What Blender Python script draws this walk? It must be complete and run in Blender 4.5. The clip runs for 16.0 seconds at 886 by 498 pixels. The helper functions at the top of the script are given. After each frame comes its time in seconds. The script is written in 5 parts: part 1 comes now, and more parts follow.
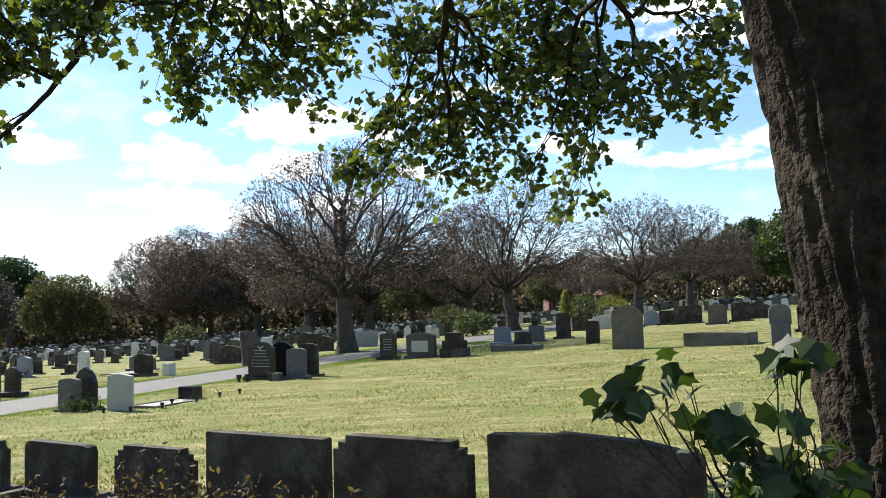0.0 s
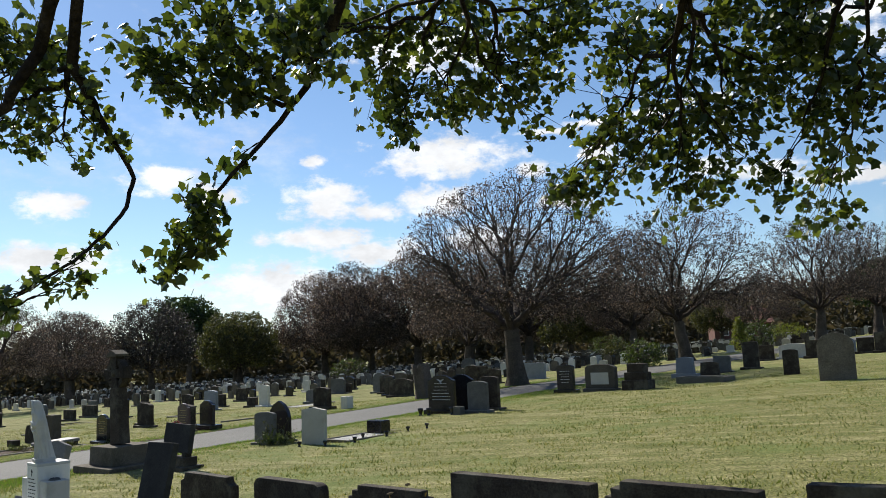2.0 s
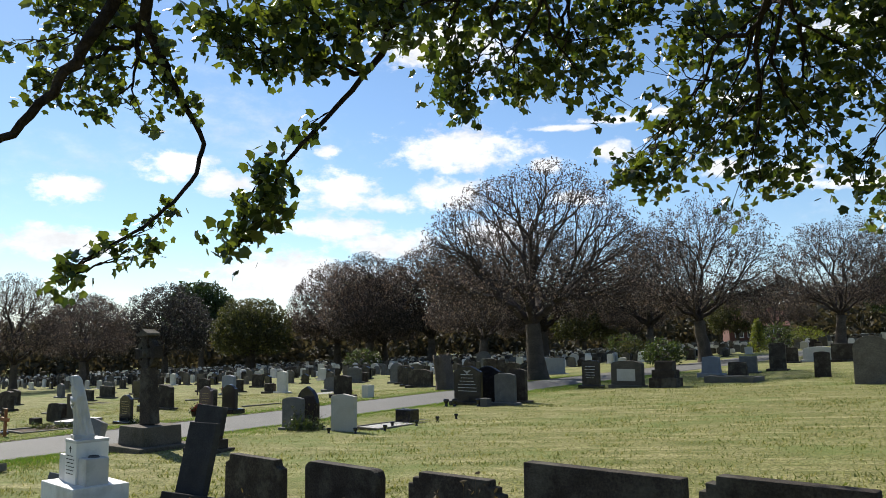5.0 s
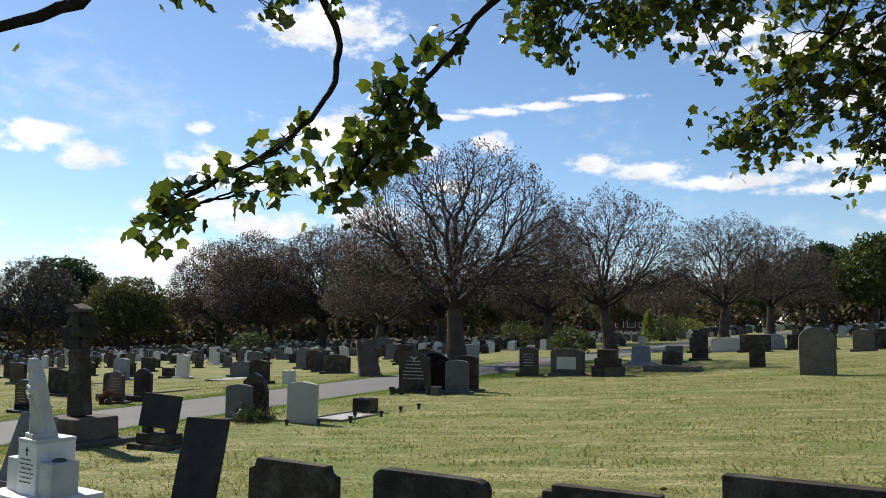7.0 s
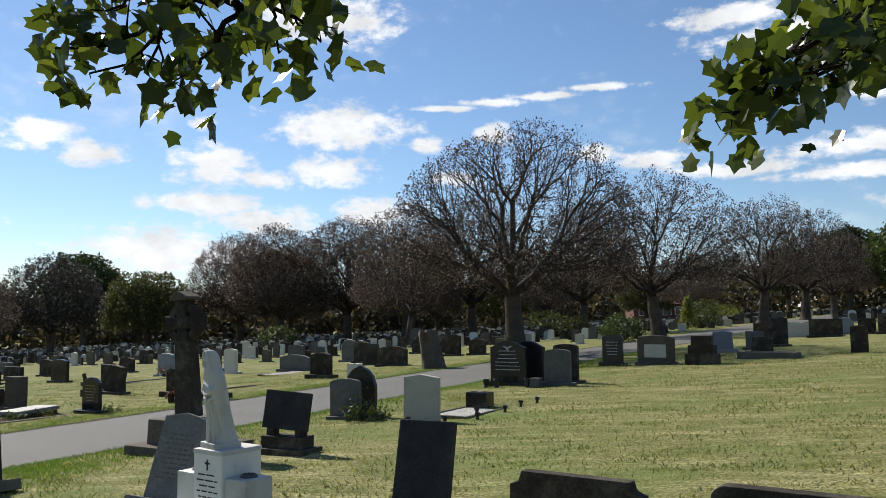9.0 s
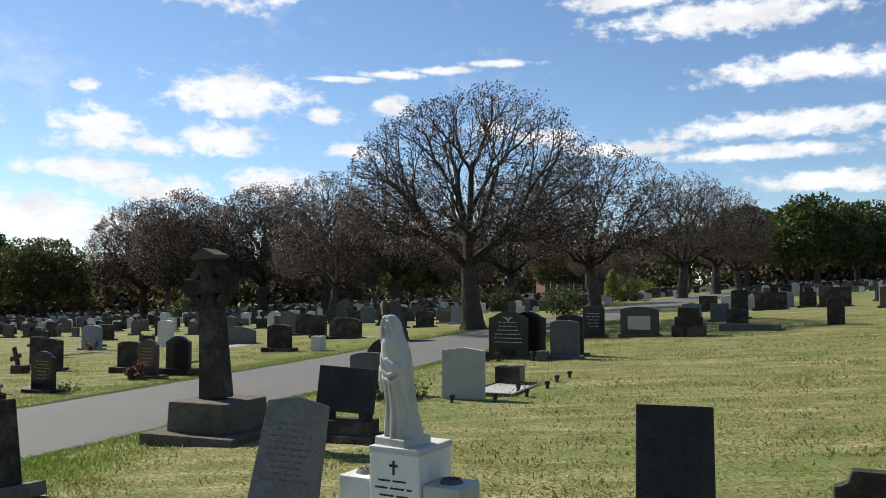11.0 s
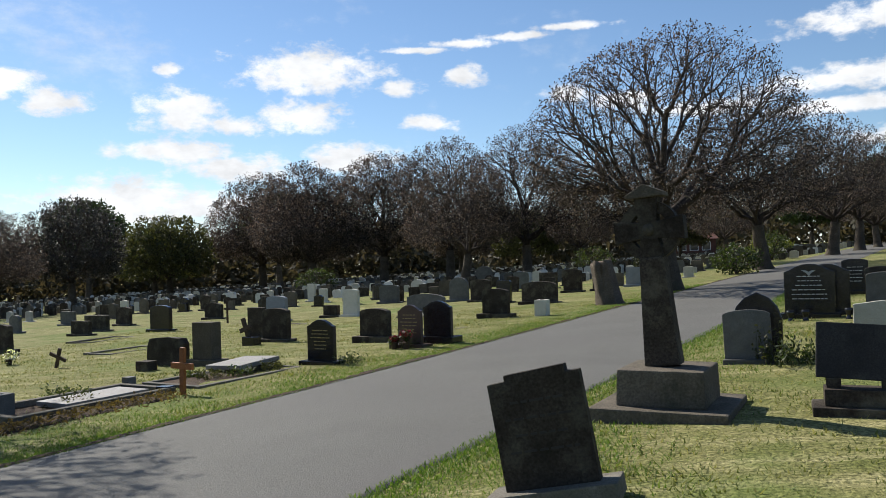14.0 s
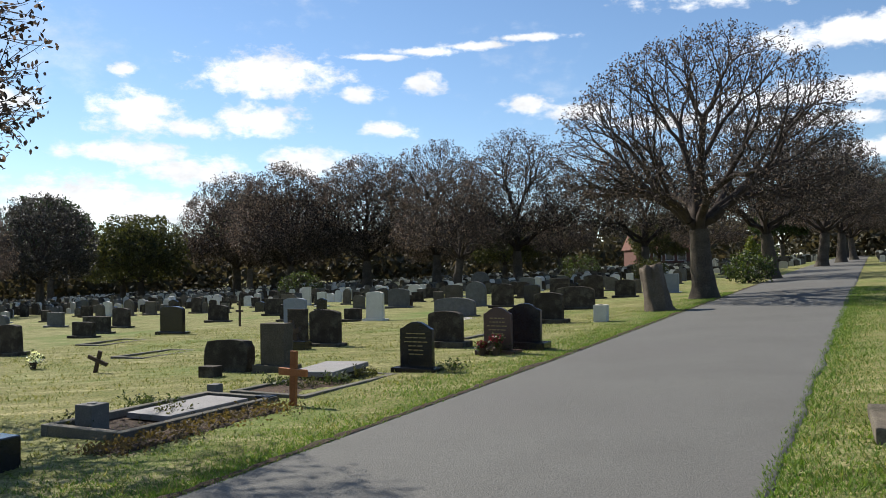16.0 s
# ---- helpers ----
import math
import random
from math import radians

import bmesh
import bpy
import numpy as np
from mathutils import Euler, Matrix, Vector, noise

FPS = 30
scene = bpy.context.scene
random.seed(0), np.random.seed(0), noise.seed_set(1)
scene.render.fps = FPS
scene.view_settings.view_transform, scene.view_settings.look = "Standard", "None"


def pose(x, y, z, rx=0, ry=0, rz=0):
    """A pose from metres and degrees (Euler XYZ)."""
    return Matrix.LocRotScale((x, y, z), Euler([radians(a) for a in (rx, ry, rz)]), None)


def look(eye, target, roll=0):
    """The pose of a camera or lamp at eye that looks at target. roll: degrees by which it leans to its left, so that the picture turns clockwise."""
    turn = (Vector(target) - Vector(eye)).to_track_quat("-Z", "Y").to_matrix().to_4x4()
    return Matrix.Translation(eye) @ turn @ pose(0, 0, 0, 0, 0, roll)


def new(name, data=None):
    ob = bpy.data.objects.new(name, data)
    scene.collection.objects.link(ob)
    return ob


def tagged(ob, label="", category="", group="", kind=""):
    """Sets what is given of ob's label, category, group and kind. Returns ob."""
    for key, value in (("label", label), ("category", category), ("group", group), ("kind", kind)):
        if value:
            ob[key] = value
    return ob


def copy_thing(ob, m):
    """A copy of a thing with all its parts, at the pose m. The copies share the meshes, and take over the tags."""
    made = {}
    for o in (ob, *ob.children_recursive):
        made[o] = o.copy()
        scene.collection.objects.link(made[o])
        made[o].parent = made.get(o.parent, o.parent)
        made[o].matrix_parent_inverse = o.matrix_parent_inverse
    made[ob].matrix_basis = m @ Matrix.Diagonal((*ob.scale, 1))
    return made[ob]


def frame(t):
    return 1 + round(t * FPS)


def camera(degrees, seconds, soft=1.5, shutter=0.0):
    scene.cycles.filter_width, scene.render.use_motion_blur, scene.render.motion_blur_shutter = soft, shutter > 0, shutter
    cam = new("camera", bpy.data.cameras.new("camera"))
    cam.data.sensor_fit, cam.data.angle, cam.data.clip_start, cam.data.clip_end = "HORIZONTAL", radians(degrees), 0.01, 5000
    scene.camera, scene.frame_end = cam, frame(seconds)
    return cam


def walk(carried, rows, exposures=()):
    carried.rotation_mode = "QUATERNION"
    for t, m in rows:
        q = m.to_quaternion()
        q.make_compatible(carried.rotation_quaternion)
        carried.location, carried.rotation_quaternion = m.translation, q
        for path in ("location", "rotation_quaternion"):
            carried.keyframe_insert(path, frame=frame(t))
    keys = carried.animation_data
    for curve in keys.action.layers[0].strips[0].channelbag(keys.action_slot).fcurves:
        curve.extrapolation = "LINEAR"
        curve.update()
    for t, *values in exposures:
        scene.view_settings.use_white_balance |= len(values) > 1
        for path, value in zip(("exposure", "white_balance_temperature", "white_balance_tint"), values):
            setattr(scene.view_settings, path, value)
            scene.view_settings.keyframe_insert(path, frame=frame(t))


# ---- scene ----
cam = camera(57.7, 16.0, soft=0.6)
walk(cam, [
    (0, look((1.648, -0.876, 1.642), (1.366, 1.099, 1.789), -1.81)),
    (0.5, look((1.225, -0.702, 1.623), (0.862, 1.259, 1.773), -0.92)),
    (1, look((0.911, -0.533, 1.647), (0.472, 1.411, 1.810), -1.44)),
    (1.5, look((0.763, -0.448, 1.655), (0.192, 1.455, 1.887), -2.76)),
    (2, look((0.729, -0.462, 1.655), (0.096, 1.420, 1.894), -2.58)),
    (2.5, look((0.723, -0.502, 1.666), (0.073, 1.374, 1.910), -2.59)),
    (3, look((0.708, -0.519, 1.660), (0.015, 1.341, 1.907), -2.60)),
    (3.2, look((0.700, -0.517, 1.657), (-0.012, 1.336, 1.904), -2.60)),
    (5.3, look((-0.090, -0.249, 1.582), (-0.717, 1.639, 1.794), 0.20)),
    (5.5, look((-0.287, -0.133, 1.589), (-0.844, 1.776, 1.800), 0.04)),
    (6, look((-0.861, 0.061, 1.570), (-1.277, 2.006, 1.776), 0.37)),
    (6.5, look((-1.446, 0.280, 1.571), (-1.812, 2.237, 1.756), 0.18)),
    (7, look((-2.073, 0.522, 1.551), (-2.437, 2.479, 1.739), 0.28)),
    (7.5, look((-2.554, 0.769, 1.549), (-2.915, 2.727, 1.743), -0.62)),
    (8, look((-3.134, 1.044, 1.477), (-3.499, 3.002, 1.661), -1.22)),
    (8.5, look((-3.726, 1.257, 1.481), (-4.097, 3.215, 1.655), -0.22)),
    (9, look((-4.380, 1.601, 1.454), (-4.754, 3.558, 1.622), -0.62)),
    (9.5, look((-4.997, 1.848, 1.414), (-5.312, 3.818, 1.549), -0.12)),
    (9.7, look((-5.224, 2.010, 1.408), (-5.481, 3.990, 1.522), -0.41)),
    (12, look((-8.143, 3.179, 1.314), (-8.252, 5.174, 1.409), -0.20)),
    (12.5, look((-8.853, 3.387, 1.286), (-9.055, 5.375, 1.369), -0.10)),
    (13, look((-9.487, 3.592, 1.247), (-9.735, 5.575, 1.317), -1.01)),
    (13.5, look((-10.199, 3.800, 1.206), (-10.507, 5.775, 1.262), -0.12)),
    (14, look((-10.845, 4.062, 1.187), (-11.161, 6.037, 1.215), -1.92)),
    (14.5, look((-11.548, 4.285, 1.157), (-11.878, 6.257, 1.181), -1.82)),
    (15, look((-12.169, 4.586, 1.155), (-12.507, 6.557, 1.171), -1.92)),
    (15.5, look((-12.868, 4.790, 1.118), (-13.210, 6.760, 1.151), -1.02)),
    (16, look((-13.420, 5.090, 1.076), (-13.630, 7.078, 1.120), -1.01)),
], exposures=[(0, 1.25), (0.5, 1.1), (1, 0.85), (1.5, 0.6), (2, 0.48), (3, 0.46), (5.5, 0.66), (6, 0.64), (6.5, 0.76), (7, 0.56), (8, 0.44), (9, 0.45), (12, 0.53), (14.5, 0.5), (15, 0.6), (15.5, 0.46), (16, 0.64)])

# ---- sky, sun, exposure ----
SUN_AZ, SUN_EL = -53.0, 38.0          # degrees from +y towards +x; height
world = bpy.data.worlds.new("sky")
scene.world = world
world.use_nodes = True
wn, wl = world.node_tree.nodes, world.node_tree.links
wn.clear()


def wmath(op, a, b=None, c=None):
    n = wn.new("ShaderNodeMath")
    n.operation = op
    for i, v in enumerate((a, b, c)):
        if v is None:
            continue
        if isinstance(v, (int, float)):
            n.inputs[i].default_value = v
        else:
            wl.new(v, n.inputs[i])
    return n.outputs[0]


w_out = wn.new("ShaderNodeOutputWorld")
w_sky = wn.new("ShaderNodeTexSky")
w_sky.sky_type, w_sky.sun_disc = "NISHITA", False
w_sky.sun_elevation, w_sky.sun_rotation = radians(SUN_EL), radians(SUN_AZ)
w_sky.air_density, w_sky.dust_density, w_sky.ozone_density = 1.0, 0.08, 4.5
w_bg = wn.new("ShaderNodeBackground")
w_bg.inputs["Strength"].default_value = 0.087
wl.new(w_sky.outputs["Color"], w_bg.inputs["Color"])
w_tc = wn.new("ShaderNodeTexCoord")
w_sep = wn.new("ShaderNodeSeparateXYZ")
wl.new(w_tc.outputs["Generated"], w_sep.inputs[0])
w_az = wmath("MULTIPLY", wmath("ARCTAN2", w_sep.outputs[0], w_sep.outputs[1]), 57.2958)
w_el = wmath("MULTIPLY", wmath("ARCSINE", w_sep.outputs[2]), 57.2958)
w_cmb = wn.new("ShaderNodeCombineXYZ")
wl.new(w_az, w_cmb.inputs[0])
wl.new(wmath("MULTIPLY", w_el, 1.7), w_cmb.inputs[1])


def sky_noise(scale, detail, rough):
    n = wn.new("ShaderNodeTexNoise")
    n.inputs["Scale"].default_value, n.inputs["Detail"].default_value, n.inputs["Roughness"].default_value = scale, detail, rough
    wl.new(w_cmb.outputs[0], n.inputs["Vector"])
    return n.outputs["Fac"]


fine_n, broad_n = sky_noise(0.55, 7.0, 0.62), sky_noise(0.07, 4.0, 0.5)
# small cumulus in front of the walker: bearing, height, half width, half height (degrees)
CLOUDS = [(-18.0, 13.4, 5.4, 1.7), (-26.9, 10.4, 3.2, 1.7), (-23.2, 9.8, 2.2, 0.75), (-18.7, 10.3, 3.2, 1.3), (-11.8, 12.2, 1.7, 0.65),
          (-7.1, 12.9, 1.7, 0.8), (-9.8, 9.7, 2.0, 0.65), (-27.0, 7.9, 4.6, 0.9), (-23.0, 6.7, 4.2, 1.2), (-15.7, 7.4, 3.6, 1.2),
          (-30.5, 4.6, 6.0, 1.9), (-26.0, 4.2, 5.0, 1.3), (-10.5, 14.7, 2.8, 0.26), (-7.0, 15.1, 3.0, 0.34), (-3.4, 15.4, 3.2, 0.38), (0.6, 15.8, 3.0, 0.32), (0.2, 11.3, 2.0, 0.8), (-27.6, 13.3, 1.1, 0.5),
          (20.0, 10.7, 8.5, 0.95), (18.5, 9.0, 8.0, 0.6), (23.0, 6.9, 6.0, 0.8), (21.5, 14.2, 7.5, 1.1), (16.0, 17.9, 9.0, 1.2),
          (-19.0, 20.6, 5.6, 1.9), (-38.0, 12.0, 2.6, 1.2), (-34.6, 11.0, 2.6, 0.9), (4.0, 10.6, 3.0, 0.8), (-44.6, 10.2, 2.4, 1.1), (-45.0, 6.6, 5.0, 1.2), (9.5, 9.6, 5.0, 0.6), (9.5, 19.6, 4.5, 0.9), (30.0, 9.5, 6.0, 0.9)]
cover = None
for ca, ce, cw, ch in CLOUDS:
    dx = wmath("MULTIPLY", wmath("SUBTRACT", w_az, ca), 1.0 / cw)
    dy = wmath("MULTIPLY", wmath("SUBTRACT", w_el, ce), 1.0 / ch)
    m = wmath("SUBTRACT", 1.0, wmath("POWER", wmath("ADD", wmath("MULTIPLY", dx, dx), wmath("MULTIPLY", dy, dy)), 0.5))
    cover = m if cover is None else wmath("MAXIMUM", cover, m)
cover = wmath("MAXIMUM", cover, -0.9)
ragged = wmath("ADD", cover, wmath("MULTIPLY", wmath("SUBTRACT", fine_n, 0.5), 2.3))
puffs = wn.new("ShaderNodeMapRange")
puffs.interpolation_type = "SMOOTHSTEP"
wl.new(ragged, puffs.inputs[0])
puffs.inputs[1].default_value, puffs.inputs[2].default_value = -0.12, 0.60
# scattered cloud over the rest of the sky, thicker at the horizon
scat = wn.new("ShaderNodeMapRange")
scat.interpolation_type = "SMOOTHSTEP"
wl.new(wmath("ADD", broad_n, wmath("MULTIPLY", wmath("SUBTRACT", fine_n, 0.5), 0.55)), scat.inputs[0])
scat.inputs[1].default_value, scat.inputs[2].default_value, scat.inputs[4].default_value = 0.52, 0.95, 0.5
low = wn.new("ShaderNodeMapRange")
low.interpolation_type = "SMOOTHSTEP"
wl.new(w_el, low.inputs[0])
low.inputs[1].default_value, low.inputs[2].default_value, low.inputs[3].default_value, low.inputs[4].default_value = -1.0, 6.0, 0.45, 0.0
amount = wmath("MINIMUM", wmath("MAXIMUM", wmath("MAXIMUM", puffs.outputs[0], scat.outputs[0]), low.outputs[0]), 1.0)
w_cloud = wn.new("ShaderNodeBackground")
w_cloud.inputs["Color"].default_value = (0.95, 0.97, 1.0, 1)
w_mix = wn.new("ShaderNodeMixShader")
wl.new(amount, w_mix.inputs[0])
wl.new(w_bg.outputs[0], w_mix.inputs[1])
wl.new(w_cloud.outputs[0], w_mix.inputs[2])
wl.new(w_mix.outputs[0], w_out.inputs[0])
w_str = wn.new("ShaderNodeMapRange")
wl.new(sky_noise(0.22, 5.0, 0.6), w_str.inputs[0])
w_str.inputs[1].default_value, w_str.inputs[2].default_value, w_str.inputs[3].default_value, w_str.inputs[4].default_value = 0.35, 0.62, 0.60, 0.80
wl.new(w_str.outputs[0], w_cloud.inputs["Strength"])

sun_data = bpy.data.lights.new("sun", "SUN")
sun_data.energy, sun_data.angle, sun_data.color = 5.0, radians(0.55), (1.0, 0.95, 0.86)
sun = new("sun", sun_data)
sa, se = radians(SUN_AZ), radians(SUN_EL)
sun.matrix_world = look((30 * math.sin(sa) * math.cos(se), 30 * math.cos(sa) * math.cos(se), 30 * math.sin(se)), (0, 0, 0))

# ---- materials ----


def material(name, a, b, scale=6.0, rough=0.85, bump=0.3, fine=60.0, metal=0.0, spread=0.25, spec=0.3, c=None, big=0.6, world_space=False, island=False, streak=None, relief=0.02):
    """Two-tone surface: broad stains of a third tone, fine grain, relief."""
    m = bpy.data.materials.new(name)
    m.use_nodes = True
    n, l = m.node_tree.nodes, m.node_tree.links
    bsdf = n["Principled BSDF"]
    if world_space:
        vec = n.new("ShaderNodeNewGeometry").outputs["Position"]
    else:
        vec = n.new("ShaderNodeTexCoord").outputs["Object"]

    def nz(s, d=5.0, r=0.6):
        t = n.new("ShaderNodeTexNoise")
        t.inputs["Scale"].default_value, t.inputs["Detail"].default_value, t.inputs["Roughness"].default_value = s, d, r
        l.new(vec, t.inputs["Vector"])
        return t.outputs["Fac"]

    def rng(v, lo, hi):
        r = n.new("ShaderNodeMapRange")
        l.new(v, r.inputs[0])
        r.inputs[1].default_value, r.inputs[2].default_value = lo, hi
        return r.outputs[0]

    def mix(f, x, y):
        k = n.new("ShaderNodeMix")
        k.data_type = "RGBA"
        l.new(f, k.inputs[0])
        for i, v in ((6, x), (7, y)):
            if isinstance(v, tuple):
                k.inputs[i].default_value = (*v, 1)
            else:
                l.new(v, k.inputs[i])
        return k.outputs[2]

    col = mix(rng(nz(scale), 0.35, 0.65), a, b)
    if streak:
        mp = n.new("ShaderNodeMapping")
        mp.inputs["Rotation"].default_value = (0, 0, radians(14))
        mp.inputs["Scale"].default_value = (0.35, 2.6, 1)
        l.new(vec, mp.inputs["Vector"])
        st = n.new("ShaderNodeTexNoise")
        st.inputs["Scale"].default_value, st.inputs["Detail"].default_value, st.inputs["Roughness"].default_value = 1.1, 7.0, 0.7
        l.new(mp.outputs[0], st.inputs["Vector"])
        col = mix(rng(st.outputs["Fac"], 0.49, 0.66), col, streak)
    grain = nz(fine, 3.0)
    dark = tuple(v * (1 - spread) for v in a)
    col = mix(rng(grain, 0.3, 0.75), col, dark) if spread else col
    if c:
        col = mix(rng(nz(big, 6.0, 0.65), 0.5, 0.72), col, c)
    # one piece differs a little from the next
    info = n.new("ShaderNodeNewGeometry").outputs["Random Per Island"] if island else n.new("ShaderNodeObjectInfo").outputs["Random"]
    hsv = n.new("ShaderNodeHueSaturation")
    l.new(col, hsv.inputs["Color"])
    vr = n.new("ShaderNodeMapRange")
    l.new(info, vr.inputs[0])
    vr.inputs[3].default_value, vr.inputs[4].default_value = (0.6, 1.35) if island else (0.78, 1.22)
    l.new(vr.outputs[0], hsv.inputs["Value"])
    l.new(hsv.outputs[0], bsdf.inputs["Base Color"])
    bsdf.inputs["Roughness"].default_value, bsdf.inputs["Metallic"].default_value = rough, metal
    bsdf.inputs["Specular IOR Level"].default_value = spec
    if bump:
        bp = n.new("ShaderNodeBump")
        bp.inputs["Strength"].default_value, bp.inputs["Distance"].default_value = bump, relief
        add = n.new("ShaderNodeMath")
        l.new(grain, add.inputs[0])
        l.new(nz(scale * 3), add.inputs[1])
        l.new(add.outputs[0], bp.inputs["Height"])
        l.new(bp.outputs[0], bsdf.inputs["Normal"])
    return m


def leaf_material(name, a, b, through_light=0.5, rough=0.5, glow=(2.2, 2.3, 0.9), bias=1.0):
    m = bpy.data.materials.new(name)
    m.use_nodes = True
    n, l = m.node_tree.nodes, m.node_tree.links
    n.clear()
    out = n.new("ShaderNodeOutputMaterial")
    rnd = n.new("ShaderNodeNewGeometry").outputs["Random Per Island"]
    ramp = n.new("ShaderNodeMix")
    ramp.data_type = "RGBA"
    skew = n.new("ShaderNodeMath")
    skew.operation = "POWER"
    l.new(rnd, skew.inputs[0])
    skew.inputs[1].default_value = bias
    l.new(skew.outputs[0], ramp.inputs[0])
    ramp.inputs[6].default_value, ramp.inputs[7].default_value = (*a, 1), (*b, 1)
    front = n.new("ShaderNodeBsdfPrincipled")
    l.new(ramp.outputs[2], front.inputs["Base Color"])
    front.inputs["Roughness"].default_value = rough
    front.inputs["Specular IOR Level"].default_value = 0.35
    back = n.new("ShaderNodeBsdfTranslucent")
    warm = n.new("ShaderNodeMix")
    warm.data_type, warm.blend_type = "RGBA", "MULTIPLY"
    warm.inputs[0].default_value = 1.0
    l.new(ramp.outputs[2], warm.inputs[6])
    warm.inputs[7].default_value = (*glow, 1)
    l.new(warm.outputs[2], back.inputs["Color"])
    mx = n.new("ShaderNodeMixShader")
    mx.inputs[0].default_value = through_light
    l.new(front.outputs[0], mx.inputs[1])
    l.new(back.outputs[0], mx.inputs[2])
    l.new(mx.outputs[0], out.inputs[0])
    return m


GRASS = material("mown_grass", (0.168, 0.180, 0.053), (0.295, 0.272, 0.114), 1.6, 0.95, 1.0, 26.0, c=(0.100, 0.145, 0.034), big=0.25, spread=0.75, spec=0.1, world_space=True, streak=(0.45, 0.40, 0.20), relief=0.03)
BLADES = leaf_material("grass_blades", (0.075, 0.108, 0.024), (0.295, 0.282, 0.122), 0.3, 0.8, (1.7, 1.6, 0.9))
VERGEBLADES = leaf_material("verge_grass", (0.055, 0.115, 0.016), (0.165, 0.215, 0.05), 0.3, 0.7, (1.7, 1.9, 0.8))
TUFTBLADES = leaf_material("lush_grass", (0.065, 0.095, 0.024), (0.17, 0.185, 0.06), 0.3, 0.7, (1.7, 1.7, 0.9))
ASPHALT = material("asphalt", (0.166, 0.160, 0.145), (0.206, 0.200, 0.181), 0.7, 0.85, 0.5, 60.0, c=(0.135, 0.127, 0.118), big=0.35, spread=0.4, spec=0.25, world_space=True)
SOIL = material("dead_leaves_and_soil", (0.06, 0.038, 0.022), (0.13, 0.075, 0.042), 14.0, 0.95, 1.0, 60.0, c=(0.05, 0.03, 0.02), spread=0.5, world_space=True)
GRAVEL = material("white_grave_chippings", (0.62, 0.60, 0.56), (0.42, 0.40, 0.36), 30.0, 0.9, 1.0, 80.0, spread=0.35)
SANDSTONE = material("weathered_sandstone", (0.115, 0.097, 0.075), (0.19, 0.163, 0.125), 3.5, 0.92, 0.5, 45.0, c=(0.042, 0.040, 0.028), big=1.6, spread=0.35, spec=0.15)
DARKSTONE = material("soot_dark_stone", (0.038, 0.030, 0.023), (0.086, 0.069, 0.052), 4.0, 0.85, 0.45, 50.0, c=(0.12, 0.11, 0.082), big=2.0, spread=0.45, spec=0.16)
GREYSTONE = material("grey_granite", (0.115, 0.112, 0.105), (0.18, 0.174, 0.162), 6.0, 0.7, 0.25, 130.0, c=(0.075, 0.075, 0.062), big=1.2, spread=0.4, spec=0.2)
PALESTONE = material("pale_limestone", (0.50, 0.47, 0.40), (0.60, 0.57, 0.50), 3.0, 0.85, 0.25, 60.0, c=(0.36, 0.34, 0.27), big=1.3, spread=0.15)
MARBLE = material("white_marble", (0.66, 0.635, 0.59), (0.56, 0.535, 0.49), 4.0, 0.6, 0.18, 70.0, c=(0.40, 0.375, 0.325), big=2.2, spread=0.08)
BLACKGRANITE = material("polished_black_granite", (0.012, 0.012, 0.014), (0.02, 0.02, 0.024), 8.0, 0.18, 0.03, 160.0, spread=0.4, spec=0.5)
REDGRANITE = material("brown_granite", (0.085, 0.05, 0.042), (0.12, 0.07, 0.055), 9.0, 0.35, 0.1, 130.0, spread=0.4, spec=0.4)
BLUESTONE = material("blue_grey_stone", (0.20, 0.215, 0.235), (0.27, 0.285, 0.305), 4.0, 0.7, 0.2, 70.0, spread=0.2)
SLATESTONE = material("blue_grey_slate", (0.028, 0.027, 0.028), (0.048, 0.046, 0.046), 4.0, 0.85, 0.2, 70.0, c=(0.07, 0.066, 0.058), big=1.4, spread=0.35, spec=0.15)
LETTER = material("carved_lettering", (0.03, 0.028, 0.025), (0.05, 0.045, 0.04), 8.0, 0.9, 0.0, spread=0)
GILT = material("gold_lettering", (0.32, 0.24, 0.10), (0.36, 0.28, 0.13), 8.0, 0.45, 0.0, spread=0)
LIGHTGREY = material("light_grey_stone", (0.17, 0.17, 0.165), (0.25, 0.247, 0.235), 5.0, 0.85, 0.35, 90.0, c=(0.12, 0.118, 0.10), big=2.2, spread=0.35, spec=0.15)
FADEDLETTER = material("worn_lettering", (0.075, 0.075, 0.07), (0.11, 0.11, 0.10), 8.0, 0.9, 0.0, spread=0)
WHITELETTER = material("white_lettering", (0.42, 0.42, 0.41), (0.36, 0.36, 0.36), 8.0, 0.6, 0.0, spread=0)
ORANGEWOOD = material("orange_stained_wood", (0.34, 0.115, 0.035), (0.42, 0.16, 0.05), 12.0, 0.6, 0.25, 70.0, spread=0.3)
DARKWOOD = material("dark_wood", (0.06, 0.04, 0.028), (0.09, 0.06, 0.04), 12.0, 0.8, 0.3, 70.0)
BARK = material("grey_brown_bark", (0.08, 0.066, 0.052), (0.155, 0.128, 0.102), 2.2, 0.95, 1.0, 26.0, c=(0.045, 0.045, 0.03), big=0.8, spread=0.45, spec=0.1)
TWIG = material("twig_bark", (0.042, 0.034, 0.029), (0.095, 0.075, 0.063), 3.0, 0.9, 0.0, spread=0.2, spec=0.1)
SYCBARK = material("sycamore_bark", (0.028, 0.021, 0.016), (0.078, 0.060, 0.046), 3.2, 0.95, 1.0, 22.0, c=(0.016, 0.013, 0.010), big=2.4, spread=0.5, spec=0.1, relief=0.05)
